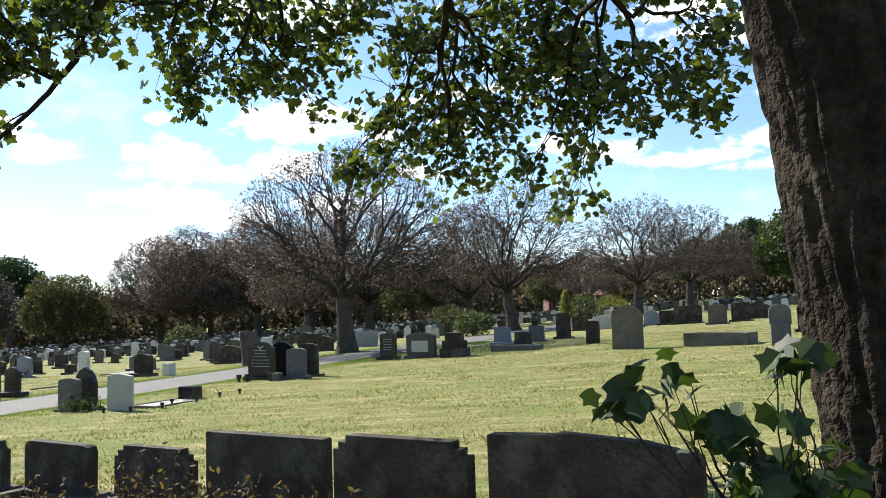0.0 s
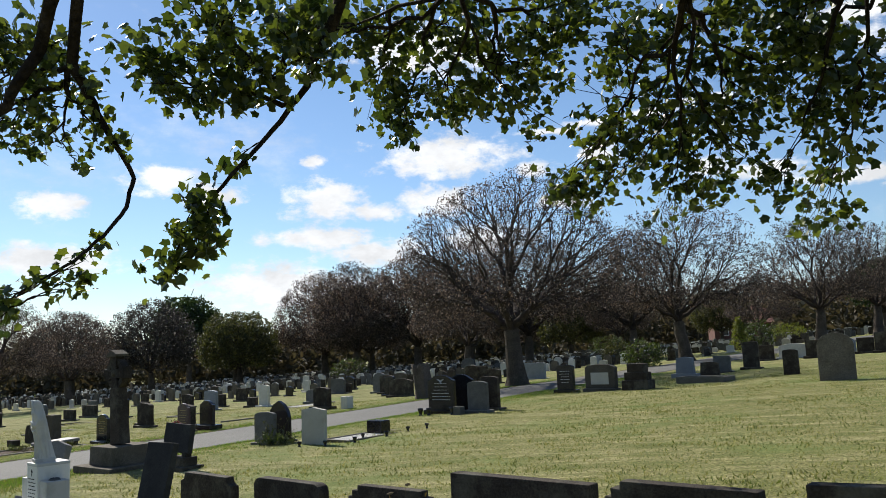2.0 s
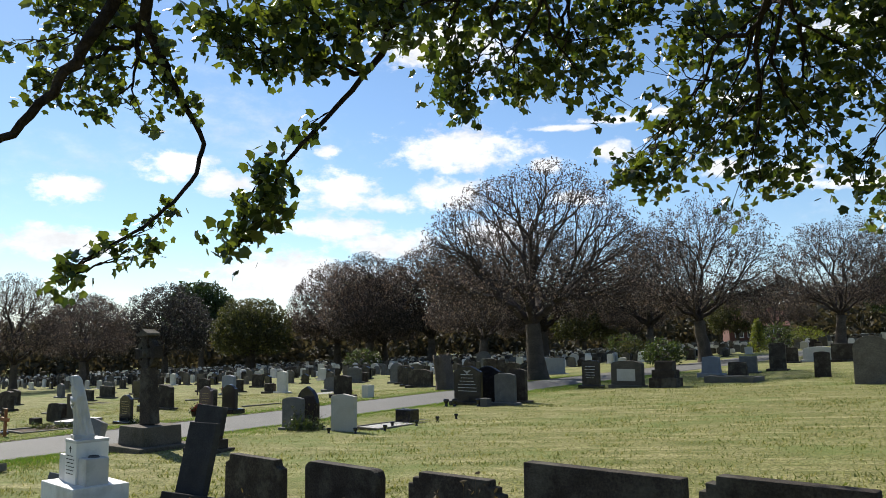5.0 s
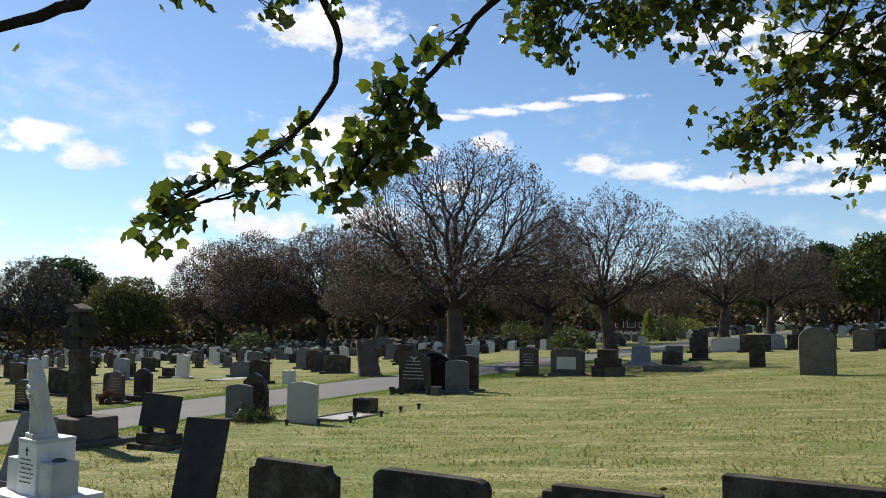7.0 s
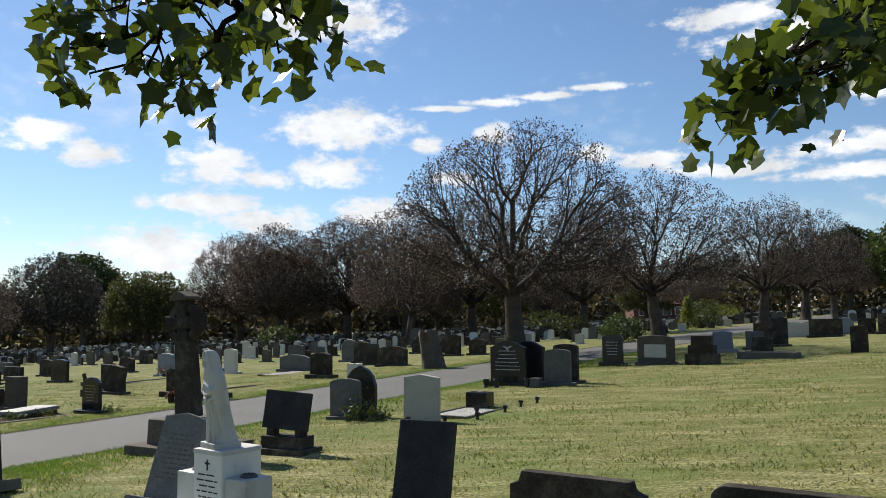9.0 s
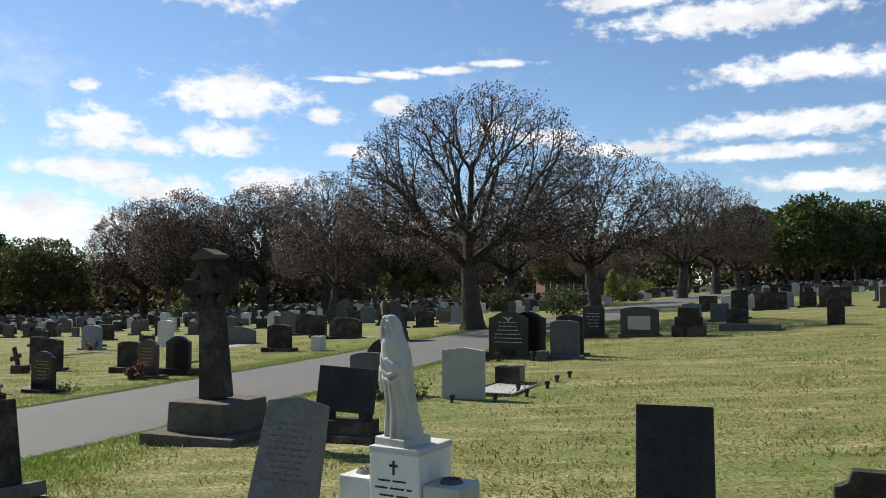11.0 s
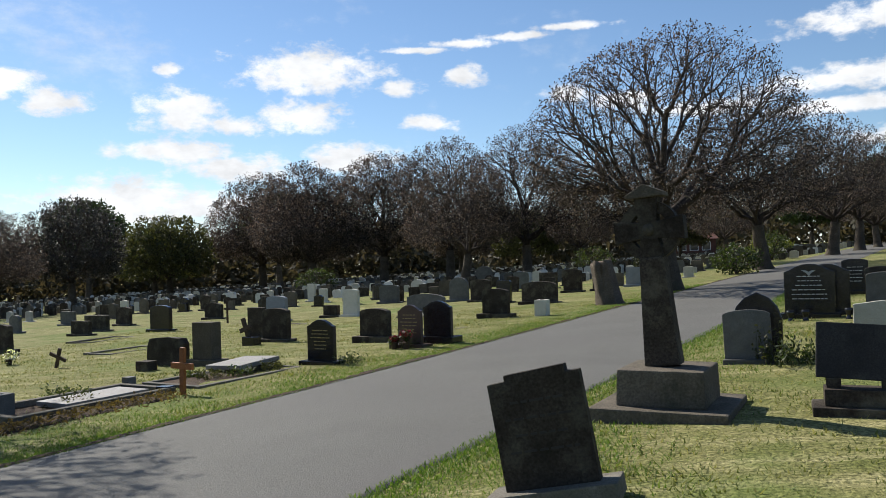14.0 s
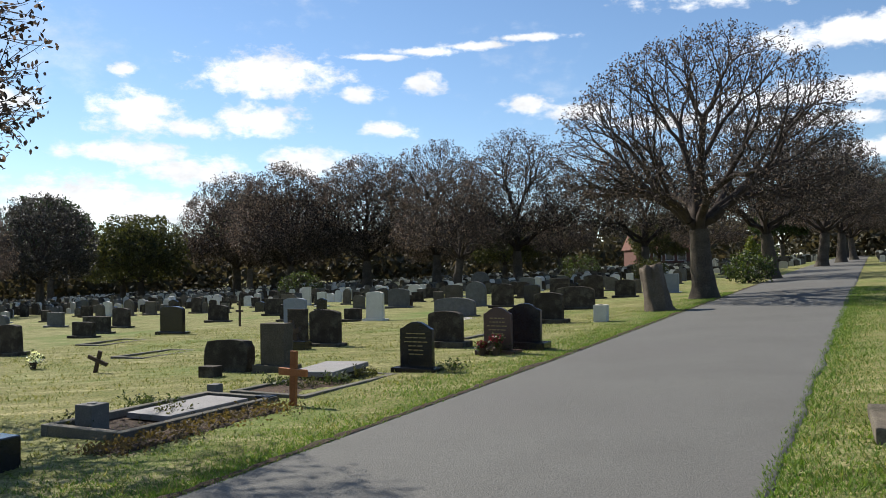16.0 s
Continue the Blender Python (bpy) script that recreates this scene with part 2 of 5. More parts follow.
# skewed dark: unlit and sunlit leaves of the canopy told apart by colour
SYCLEAF = leaf_material("sycamore_leaf", (0.022, 0.036, 0.011), (0.12, 0.138, 0.030), 0.32, 0.36, (2.0, 2.1, 0.85), 1.9)
# copy of the sycamore leaf with the trunk-foot shade put into its colour
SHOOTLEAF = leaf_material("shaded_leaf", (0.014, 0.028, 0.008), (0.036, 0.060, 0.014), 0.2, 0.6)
STUMPWOOD = material("bare_stump_wood", (0.10, 0.080, 0.062), (0.19, 0.155, 0.122), 2.6, 0.9, 0.9, 30.0, c=(0.065, 0.05, 0.036), big=1.2, spread=0.45, spec=0.1)
# brown leaf; its few much paler ones imitate sunlit specks in the crowns
BROWNLEAF = leaf_material("withered_leaf", (0.018, 0.016, 0.014), (0.20, 0.165, 0.135), 0.3, 0.6, (1.5, 1.2, 1.0), 2.4)
DARKBROWNLEAF = leaf_material("dark_withered_leaf", (0.016, 0.017, 0.016), (0.085, 0.082, 0.072), 0.25, 0.6, (1.4, 1.2, 1.0), 1.8)
OLIVELEAF = leaf_material("olive_leaf", (0.028, 0.032, 0.015), (0.085, 0.082, 0.034), 0.25, 0.7, bias=1.5)
DARKLEAF = leaf_material("evergreen_leaf", (0.018, 0.032, 0.014), (0.04, 0.06, 0.022), 0.2, 0.7)
GREENLEAF = leaf_material("green_leaf", (0.022, 0.034, 0.012), (0.06, 0.078, 0.024), 0.28, 0.6, bias=1.4)
YELLOWLEAF = leaf_material("yellow_green_leaf", (0.07, 0.09, 0.016), (0.14, 0.145, 0.028), 0.3, 0.6)
DRYWEED = leaf_material("dry_weed", (0.06, 0.042, 0.022), (0.12, 0.082, 0.042), 0.25, 0.8)
REDPETAL = leaf_material("red_petals", (0.12, 0.015, 0.018), (0.26, 0.04, 0.045), 0.2, 0.6, (1.2, 1.0, 1.0))
WHITEPETAL = leaf_material("white_petals", (0.7, 0.7, 0.66), (0.8, 0.78, 0.7), 0.2, 0.6)
BRICK = material("red_brick", (0.13, 0.06, 0.046), (0.17, 0.08, 0.062), 3.0, 0.9, 0.2, 30.0, world_space=True)
SLATE = material("roof_tiles", (0.16, 0.075, 0.055), (0.2, 0.1, 0.075), 2.0, 0.8, 0.2, 20.0, world_space=True)
GLASS = material("dark_window_glass", (0.02, 0.025, 0.03), (0.03, 0.035, 0.04), 2.0, 0.08, 0.0, spread=0, spec=0.6)
WHITEPAINT = material("white_paint", (0.75, 0.75, 0.73), (0.7, 0.7, 0.68), 5.0, 0.5, 0.05, spread=0.1)
CONCRETE = material("kerb_stone", (0.135, 0.122, 0.10), (0.20, 0.182, 0.15), 5.0, 0.9, 0.5, 60.0, c=(0.075, 0.075, 0.05), big=1.8, spread=0.35, spec=0.2)
COVERSLAB = material("pale_cover_slab", (0.27, 0.25, 0.235), (0.36, 0.33, 0.31), 3.0, 0.6, 0.3, 70.0, c=(0.22, 0.21, 0.18), big=1.5, spread=0.25)
DARKHEDGE = leaf_material("far_foliage", (0.042, 0.042, 0.026), (0.09, 0.078, 0.05), 0.3, 0.8, (1.5, 1.3, 0.9))

# ---- building helpers ----


def clamp(v, a, b):
    return max(a, min(b, v))


def ground_z(x, y):
    """The lawn climbs towards +x."""
    return 0.035 * clamp(x, -90, 90) + 0.0008 * clamp(y - 8, 0, 18) * clamp(x + 16, 0, 24)


def mesh_of(bm, name, mats, smooth=False):
    me = bpy.data.meshes.new(name)
    bm.to_mesh(me)
    bm.free()
    for k in (mats if isinstance(mats, (list, tuple)) else [mats]):
        me.materials.append(k)
    if smooth:
        me.polygons.foreach_set("use_smooth", [True] * len(me.polygons))
    return me


def part(name, bm, mat, parent, label="", smooth=False):
    ob = new(name, mesh_of(bm, name, mat, smooth))
    ob.parent = parent
    if label:
        ob["label"] = label
    return ob


def thing(name, x, y, label, category, group="", yaw=0.0, lean=(0.0, 0.0), lift=0.0, kind=""):
    """An Empty at its foot; yaw turns the width axis, lean tips it (back, sideways) in degrees."""
    ob = new(name)
    ob.empty_display_size = 0.2
    ob.matrix_world = pose(x, y, ground_z(x, y) + lift, 0, 0, yaw) @ pose(0, 0, 0, lean[0], lean[1], 0)
    return tagged(ob, label, category, group, kind)


def box(bm, cx, cy, cz, sx, sy, sz, bevel=0.008, m=None, top=1.0):
    """A bevelled block; top narrows its upper face."""
    r = bmesh.ops.create_cube(bm, size=1.0)
    vs = r["verts"]
    for v in vs:
        k = top if v.co.z > 0 else 1.0
        v.co = Vector((cx + v.co.x * sx * k, cy + v.co.y * sy * k, cz + v.co.z * sz))
        if m:
            v.co = m @ v.co
    if bevel:
        es = {e for v in vs for e in v.link_edges}
        bmesh.ops.bevel(bm, geom=list(es), offset=bevel, segments=2, profile=0.6, affect="EDGES")
    return bm


def slab(bm, outline, depth, bevel=0.01, y0=0.0, chip=0.0, seed=1):
    """An upright plate cut to an outline of (x, z)."""
    rnd = random.Random(seed)
    pts = [(x + rnd.uniform(-chip, chip), z + rnd.uniform(-chip, chip) * (z > 0.05)) for x, z in outline]
    vs = [bm.verts.new((x, y0 - depth / 2, z)) for x, z in pts]
    f = bm.faces.new(vs)
    r = bmesh.ops.extrude_face_region(bm, geom=[f])
    top = [g for g in r["geom"] if isinstance(g, bmesh.types.BMVert)]
    for v in top:
        v.co.y += depth
    bmesh.ops.recalc_face_normals(bm, faces=bm.faces[:])
    if bevel:
        es = [e for e in bm.edges if len(e.link_faces) == 2 and e.calc_face_angle(0) > 0.6]
        bmesh.ops.bevel(bm, geom=es, offset=bevel, segments=2, profile=0.6, affect="EDGES")
    return bm


def arc(cx, cz, rx, rz, a0, a1, n):
    return [(cx + rx * math.cos(radians(a0 + (a1 - a0) * i / n)), cz + rz * math.sin(radians(a0 + (a1 - a0) * i / n))) for i in range(n + 1)]


def outline_of(shape, w, h, z0=0.0):
    a, k = w / 2, h
    if shape == "arch":
        return [(-a, z0), (a, z0)] + arc(0, k - a * 0.75, a, a * 0.75, 0, 180, 14)
    if shape == "camber":
        return [(-a, z0), (a, z0)] + arc(0, k - a * 0.22, a, a * 0.22, 0, 180, 12)
    if shape == "ogee":
        s = k * 0.86
        return [(-a, z0), (a, z0), (a, s), (a * 0.8, s + (k - s) * 0.18), (a * 0.55, s + (k - s) * 0.62), (a * 0.28, k - (k - s) * 0.08), (0, k),
                (-a * 0.28, k - (k - s) * 0.08), (-a * 0.55, s + (k - s) * 0.62), (-a * 0.8, s + (k - s) * 0.18), (-a, s)]
    if shape == "peak":
        return [(-a, z0), (a, z0), (a, k * 0.94), (0, k), (-a, k * 0.94)]
    if shape == "ogive":
        s = k * 0.62
        return [(-a, z0), (a, z0), (a, s), (a * 0.82, s + (k - s) * 0.45), (a * 0.5, s + (k - s) * 0.78), (0, k), (-a * 0.5, s + (k - s) * 0.78), (-a * 0.82, s + (k - s) * 0.45), (-a, s)]
    if shape == "clipped":
        c = min(0.09, a * 0.25)
        return [(-a, z0), (a, z0), (a, k - c)] + arc(a, k, c, c, 270, 180, 4)[1:] + list(reversed([(-x, z) for x, z in arc(a, k, c, c, 270, 180, 4)[1:]])) + [(-a, k - c)]
    if shape == "round":
        c = min(0.08, a * 0.3)
        return [(-a, z0), (a, z0), (a, k - c)] + arc(a - c, k - c, c, c, 0, 90, 4)[1:] + arc(-a + c, k - c, c, c, 90, 180, 4)
    if shape == "stepped":
        return [(-a, z0), (a, z0), (a, k - 0.10), (a - 0.05, k - 0.10), (a - 0.05, k - 0.05), (a - 0.12, k - 0.05), (a - 0.12, k), (-a + 0.12, k), (-a + 0.12, k - 0.05), (-a + 0.05, k - 0.05), (-a + 0.05, k - 0.10), (-a, k - 0.10)]
    if shape == "shoulder":
        return [(-a, z0), (a, z0), (a, k - 0.05), (a - 0.09, k - 0.05), (a - 0.09, k), (-a + 0.12, k - 0.015), (-a + 0.12, k - 0.055), (-a, k - 0.06)]
    if shape == "gable":
        return [(-a, z0), (a, z0), (a, k - 0.10), (a * 0.5, k - 0.03), (-a * 0.28, k), (-a * 0.32, k - 0.015), (-a, k - 0.03)]
    if shape == "taper":
        return [(-a, z0), (a, z0), (a * 0.88, k * 0.95), (0, k), (-a * 0.88, k * 0.95)]
    if shape == "rough":
        return [(-a * 0.96, z0), (a * 0.94, z0), (a, k * 0.4), (a * 0.97, k * 0.8), (a * 0.8, k * 0.97), (a * 0.2, k), (-a * 0.4, k * 0.985), (-a * 0.85, k * 0.95), (-a, k * 0.7), (-a * 1.02, k * 0.3)]
    return [(-a, z0), (a, z0), (a, k), (-a, k)]


def lettering(parent, w, z_top, rows, mat, y, seed, height=0.022, gap=0.05):
    """Lines of small carved or painted writing, too small to be read."""
    rnd = random.Random(seed)
    bm = bmesh.new()
    height *= 0.6
    for r in range(rows):
        z = z_top - r * gap
        total = w * rnd.uniform(0.5, 0.95)
        x = -total / 2
        while x < total / 2 - 0.02:
            ln = min(rnd.uniform(0.03, 0.10), total / 2 - x)
            box(bm, x + ln / 2, y, z, ln, 0.004, height, 0)
            x += ln + 0.018
    ob = part("lettering", bm, mat, parent)
    ob["kind"] = "stuff"
    return ob


STONE_COUNT = [0]


def headstone(x, y, w, h, shape="camber", mat=None, depth=0.10, yaw=-20.0, base=None, lean=(0, 0), label="", text=None, rows=0, group="", back=False, basemat=None, chip=0.0):
    """A grave headstone: slab, foot stone and lines of writing on the side that faces the path."""
    STONE_COUNT[0] += 1
    k = STONE_COUNT[0]
    mat = mat or DARKSTONE
    t = thing("headstone", x, y, label or "weathered stone headstone standing in the mown grass", "headstone", group, yaw, lean, -0.03)
    z0 = 0.0
    if base:
        bw, bd, bh = base
        b = bmesh.new()
        box(b, 0, 0, bh / 2, bw, bd, bh, 0.012)
        part("foot_stone", b, basemat or mat, t)
        z0 = bh - 0.005
    s = bmesh.new()
    slab(s, outline_of(shape, w, h + 0.03, z0), depth, 0.010, chip=chip, seed=k)
    part("slab", s, mat, t)
    if text and rows:
        lettering(t, w * 0.8, h * 0.80, rows, text, (depth / 2 + 0.002) * (1 if back else -1), k, min(0.026, h * 0.03), h * 0.5 / max(rows, 1))
    return t

# ---- ground and road ----
ROAD_DIR = Vector((0.377, 0.926))
ROAD_NRM = Vector((0.926, -0.377))
ROAD_MID = Vector((-13.75, 11.15))      # a point on its centre line
ROAD_HALF = 1.95


def road_offset(x, y):
    return (Vector((x, y)) - ROAD_MID).dot(ROAD_NRM)


def spaced(lo, hi, near_lo, near_hi, step, far):
    out, v, st = [], near_lo, step
    mid = list(np.arange(near_lo, near_hi + 1e-6, step))
    while v > lo:
        st *= far
        v -= st
        out.append(max(v, lo))
    out = out[::-1] + mid
    v, st = mid[-1], step
    while v < hi:
        st *= far
        v += st
        out.append(min(v, hi))
    return out


def ground_sheet():
    xs, ys = spaced(-1500, 1500, -32, 14, 0.4, 1.22), spaced(-1500, 1500, -6, 42, 0.4, 1.22)
    verts, faces = [], []
    for j, y in enumerate(ys):
        for i, x in enumerate(xs):
            q = abs(road_offset(x, y))
            z = ground_z(x, y)
            if q < 2.4:
                z -= 0.035 * clamp((2.25 - q) / 0.5, 0, 1)
            elif abs(x) < 40 and -8 < y < 60:
                z += 0.022 * noise.noise((x * 0.7, y * 0.7, 0)) + 0.012 * noise.noise((x * 2.1, y * 2.1, 3))
            verts.append((x, y, z))
    nx = len(xs)
    for j in range(len(ys) - 1):
        for i in range(nx - 1):
            a = j * nx + i
            faces.append((a, a + 1, a + nx + 1, a + nx))
    me = bpy.data.meshes.new("ground")
    me.from_pydata(verts, [], faces)
    me.materials.append(GRASS)
    me.polygons.foreach_set("use_smooth", [True] * len(me.polygons))
    return tagged(new("ground", me), "mown yellow-green cemetery lawn", "lawn", kind="structure")


def road_strip():
    verts, faces = [], []
    us = [-0.02, 0.0, 0.012, 0.16, 0.33, 0.5, 0.67, 0.84, 0.988, 1.0, 1.02]
    s, rows = -60.0, []
    while s < 220:
        rows.append(s)
        s += 0.35 if -12 < s < 30 else 2.0
    for s in rows:
        wl_ = ROAD_HALF + 0.09 * noise.noise((s * 0.9, 0, 0)) + 0.05 * noise.noise((s * 3.1, 5, 0))
        wr_ = ROAD_HALF + 0.09 * noise.noise((s * 0.9, 9, 0)) + 0.05 * noise.noise((s * 3.1, 15, 0))
        for u in us:
            o = -wl_ + (wl_ + wr_) * u
            p = ROAD_MID + ROAD_DIR * s + ROAD_NRM * o
            crown = 0.015 + 0.012 * (1 - (2 * u - 1) ** 2)
            verts.append((p.x, p.y, ground_z(p.x, p.y) - 0.012 + (crown if 0 <= u <= 1 else -0.07)))
    n = len(us)
    for j in range(len(rows) - 1):
        for i in range(n - 1):
            a = j * n + i
            faces.append((a, a + 1, a + n + 1, a + n))
    me = bpy.data.meshes.new("road")
    me.from_pydata(verts, [], faces)
    me.materials.append(ASPHALT)
    me.polygons.foreach_set("use_smooth", [True] * len(me.polygons))
    return tagged(new("road", me), "narrow grey asphalt cemetery road with ragged grass edges", "road", kind="structure")


ground_sheet()
road_strip()

# ---- trees ----


class Wood:
    """Collects tapered tubes and leaves."""

    def __init__(self, seed):
        self.v, self.f, self.rnd = [], [], np.random.RandomState(seed)
        self.tips = []

    def tube(self, pts, radii, sides):
        pts = [np.asarray(p, float) for p in pts]
        base = len(self.v)
        prev = None
        for i, (p, r) in enumerate(zip(pts, radii)):
            d = pts[min(i + 1, len(pts) - 1)] - pts[max(i - 1, 0)]
            d = d / (np.linalg.norm(d) + 1e-9)
            ref = np.array((0.0, 0.0, 1.0)) if abs(d[2]) < 0.9 else np.array((1.0, 0.0, 0.0))
            a = np.cross(d, ref) if prev is None else prev - d * prev.dot(d)
            a = a / (np.linalg.norm(a) + 1e-9)
            prev = a
            b = np.cross(d, a)
            for k in range(sides):
                t = 2 * math.pi * k / sides
                self.v.append(tuple(p + r * (math.cos(t) * a + math.sin(t) * b)))
        for i in range(len(pts) - 1):
            for k in range(sides):
                k2 = (k + 1) % sides
                o = base + i * sides
                self.f.append((o + k, o + k2, o + sides + k2, o + sides + k))

    def grow(self, p, d, tips, thick, power=0.5, depth=0, first=0.14, step=0.36, wander=0.065, limbs=0):
        """Branches out from p towards a cloud of tips, splitting it in two again and again."""
        n = len(tips)
        if n == 0:
            return
        if n <= 2 or depth > 16:
            for q in tips:
                mid = (p + q) / 2 + d * np.linalg.norm(q - p) * 0.12 + self.rnd.normal(0, 0.02, 3)
                r = thick * max(n, 1) ** power
                self.tube([p, mid, q], [r, r * 0.75, r * 0.35], 3)
                self.tips.append((q, q - mid))
            return
        rel = tips - p
        rel = rel / (np.linalg.norm(rel, axis=1)[:, None] + 1e-9)
        c = rel - rel.mean(0)
        w, vec = np.linalg.eigh(c.T @ c)
        axis = vec[:, 2]
        s = c @ axis
        cut = np.quantile(s, self.rnd.uniform(0.36, 0.64))
        groups = (tips[s <= cut], tips[s > cut])
        if depth == 0 and limbs:
            az = np.arctan2(rel[:, 1], rel[:, 0]) + self.rnd.uniform(0, 6)
            sect = (np.floor(az / (2 * math.pi) * limbs).astype(int)) % limbs
            sect[rel[:, 2] > 0.86] = limbs
            groups = [tips[sect == k] for k in range(limbs + 1)]
        for g in groups:
            if len(g) == 0:
                continue
            m = g.mean(0) - p
            ln = np.linalg.norm(m)
            m = m / (ln + 1e-9)
            nd = 0.45 * d + 0.55 * m
            nd = nd / np.linalg.norm(nd)
            fr = first * self.rnd.uniform(0.6, 1.5) if depth < 2 else step * self.rnd.uniform(0.75, 1.25)
            q = p + (0.25 * nd + 0.75 * m) * ln * fr + self.rnd.normal(0, wander * ln * fr, 3)
            mid = p + nd * ln * fr * 0.5 + self.rnd.normal(0, wander * 0.5 * ln * fr, 3)
            r = thick * len(g) ** power
            r0 = min(thick * n ** power, r * 1.25)
            sides = 7 if r > 0.07 else 5 if r > 0.025 else 4 if r > 0.012 else 3
            self.tube([p, mid, q], [r0, (r0 + r) / 2, r], sides)
            self.grow(q, nd, g, thick, power, depth + 1, first, step, wander)

    def mesh(self, name, mat):
        me = bpy.data.meshes.new(name)
        me.from_pydata(self.v, [], self.f)
        me.materials.append(mat)
        me.polygons.foreach_set("use_smooth", [True] * len(me.polygons))
        return me


MAPLE = [(0, -0.42), (0.18, -0.40), (0.40, -0.34), (0.36, -0.10), (0.54, 0.14), (0.27, 0.22), (0.0, 0.56), (-0.27, 0.22), (-0.54, 0.14), (-0.36, -0.10), (-0.40, -0.34), (-0.18, -0.40)]
OVAL = [(0, -0.5), (0.24, -0.1), (0.16, 0.28), (0, 0.5), (-0.16, 0.28), (-0.24, -0.1)]


def leaves_mesh(name, places, mat, size, per, shape, rnd, spread, droop=0.4):
    """Many small leaves, each a folded cut-out of its own, round the given places."""
    verts, faces = [], []
    ol = np.array(shape)
    n = len(ol)
    for q, d in places:
        for _ in range(per if isinstance(per, int) else rnd.poisson(per)):
            c = q + np.clip(rnd.normal(0, 1, 3), -1.3, 1.3) * spread
            ax = rnd.normal(0, 1, 3)
            ax[2] -= droop
            ax = ax / np.linalg.norm(ax)
            nm = rnd.normal(0, 1, 3)
            nm[2] += 1.0
            sx = np.cross(ax, nm)
            sx = sx / (np.linalg.norm(sx) + 1e-9)
            nm = np.cross(sx, ax)
            s = size * rnd.uniform(0.65, 1.25)
            o = len(verts)
            fold = rnd.uniform(0.05, 0.35)
            for x, y in ol:
                verts.append(tuple(c + s * (x * sx + y * ax - fold * abs(x) * nm - 0.15 * y * y * nm)))
            if n > 6:
                verts.append(tuple(c))
                faces.extend((o + n, o + k, o + (k + 1) % n) for k in range(n))
            else:
                faces.append((o, o + 1, o + 2, o + 3))
                faces.append((o, o + 3, o + 4, o + 5))
    me = bpy.data.meshes.new(name)
    me.from_pydata(verts, [], faces)
    me.materials.append(mat)
    return me


def dome_tips(rnd, n, hc, rx, up, down, inner=0.3):
    """Points in the shell of a rounded crown."""
    out = []
    while len(out) < n:
        v = rnd.normal(0, 1, 3)
        v = v / np.linalg.norm(v)
        if v[2] < -0.75:
            continue
        r = rnd.uniform(0.45, 0.85) if rnd.rand() < inner else rnd.uniform(0.86, 1.0)
        lump = 1 + 0.06 * math.sin(3.1 * v[0] + 2.3 * v[1] * 2 + n) * math.cos(2.7 * v[1] - v[2] * 3)
        z = v[2] * (up if v[2] > 0 else down)
        out.append((v[0] * rx * r * lump, v[1] * rx * r * lump, hc + z * r * lump))
    return np.array(out)


def lawn_tree(name, seed, n, fork, trunk_r, hc, rx, up, down, leaf_mat, leaf_size, per, spread, label, category="tree", wood=None, lean=(0.0, 0.0), thick=0.0085, inner=0.3, shape=OVAL):
    """A tree with a short trunk and a dome of fine twigs, built at the origin."""
    w = Wood(seed)
    rnd = w.rnd
    tips = dome_tips(rnd, n, hc, rx, up, down, inner)
    root = new(name)
    tagged(root, label, category)
    top = np.array((lean[0], lean[1], fork))
    tr = Wood(seed + 1)
    pts, rad = [], []
    for i in range(9):
        t = i / 8
        pts.append(np.array((lean[0] * t, lean[1] * t, -0.25 + (fork + 0.35) * t)) + rnd.normal(0, 0.012, 3))
        rad.append(trunk_r * (1 + 0.75 * math.exp(-t * 7)) * (1 - 0.22 * t))
    tr.tube(pts, rad, 14)
    for i, v in enumerate(tr.v):
        k = 1 + 0.07 * noise.noise((v[0] * 5, v[1] * 5, v[2] * 1.3 + seed))
        tr.v[i] = (v[0] * k, v[1] * k, v[2])
    tk = new("trunk", tr.mesh("trunk", BARK))
    tk.parent = root
    w.grow(top, np.array((0, 0, 1.0)), tips, thick * (trunk_r / 0.42) ** 0.5, limbs=6, first=0.26)
    br = new("crown", w.mesh("crown", wood or TWIG))
    br.parent = root
    if per:
        lv = new("foliage", leaves_mesh("foliage", w.tips, leaf_mat, leaf_size, per, shape, rnd, spread))
        lv.parent = root
        lv["kind"] = "stuff"
    return root


def plant(tree, x, y, turn=0.0, size=1.0, label="", high=1.0):
    m = pose(x, y, ground_z(x, y), 0, 0, turn) @ Matrix.Diagonal((size, size, size * high, 1))
    if tree not in PLANTED:
        PLANTED.append(tree)
        tree.matrix_world = m
        ob = tree
    else:
        ob = copy_thing(tree, Matrix.Identity(4))
        ob.matrix_world = m
    if label:
        ob["label"] = label
    return ob


PLANTED = []
bare = lawn_tree("tree", 11, 5200, 2.2, 0.40, 4.3, 5.05, 4.9, 2.0, BROWNLEAF, 0.095, 4.6, 0.08, "tall wide-crowned tree, nearly bare, beside the cemetery road", lean=(-0.15, 0.0), thick=0.0056, inner=0.34)
bare_b = lawn_tree("tree", 23, 2300, 2.2, 0.38, 4.5, 4.8, 4.9, 2.1, BROWNLEAF, 0.12, 9.5, 0.12, "round-headed tree with thin brown leaves", lean=(-0.35, 0.1), inner=0.45, thick=0.0062)
brown = lawn_tree("tree", 37, 2700, 2.2, 0.40, 5.0, 4.9, 5.4, 3.0, BROWNLEAF, 0.15, 16.0, 0.18, "dense round-headed tree with withered brown leaves", inner=0.5, thick=0.0070)
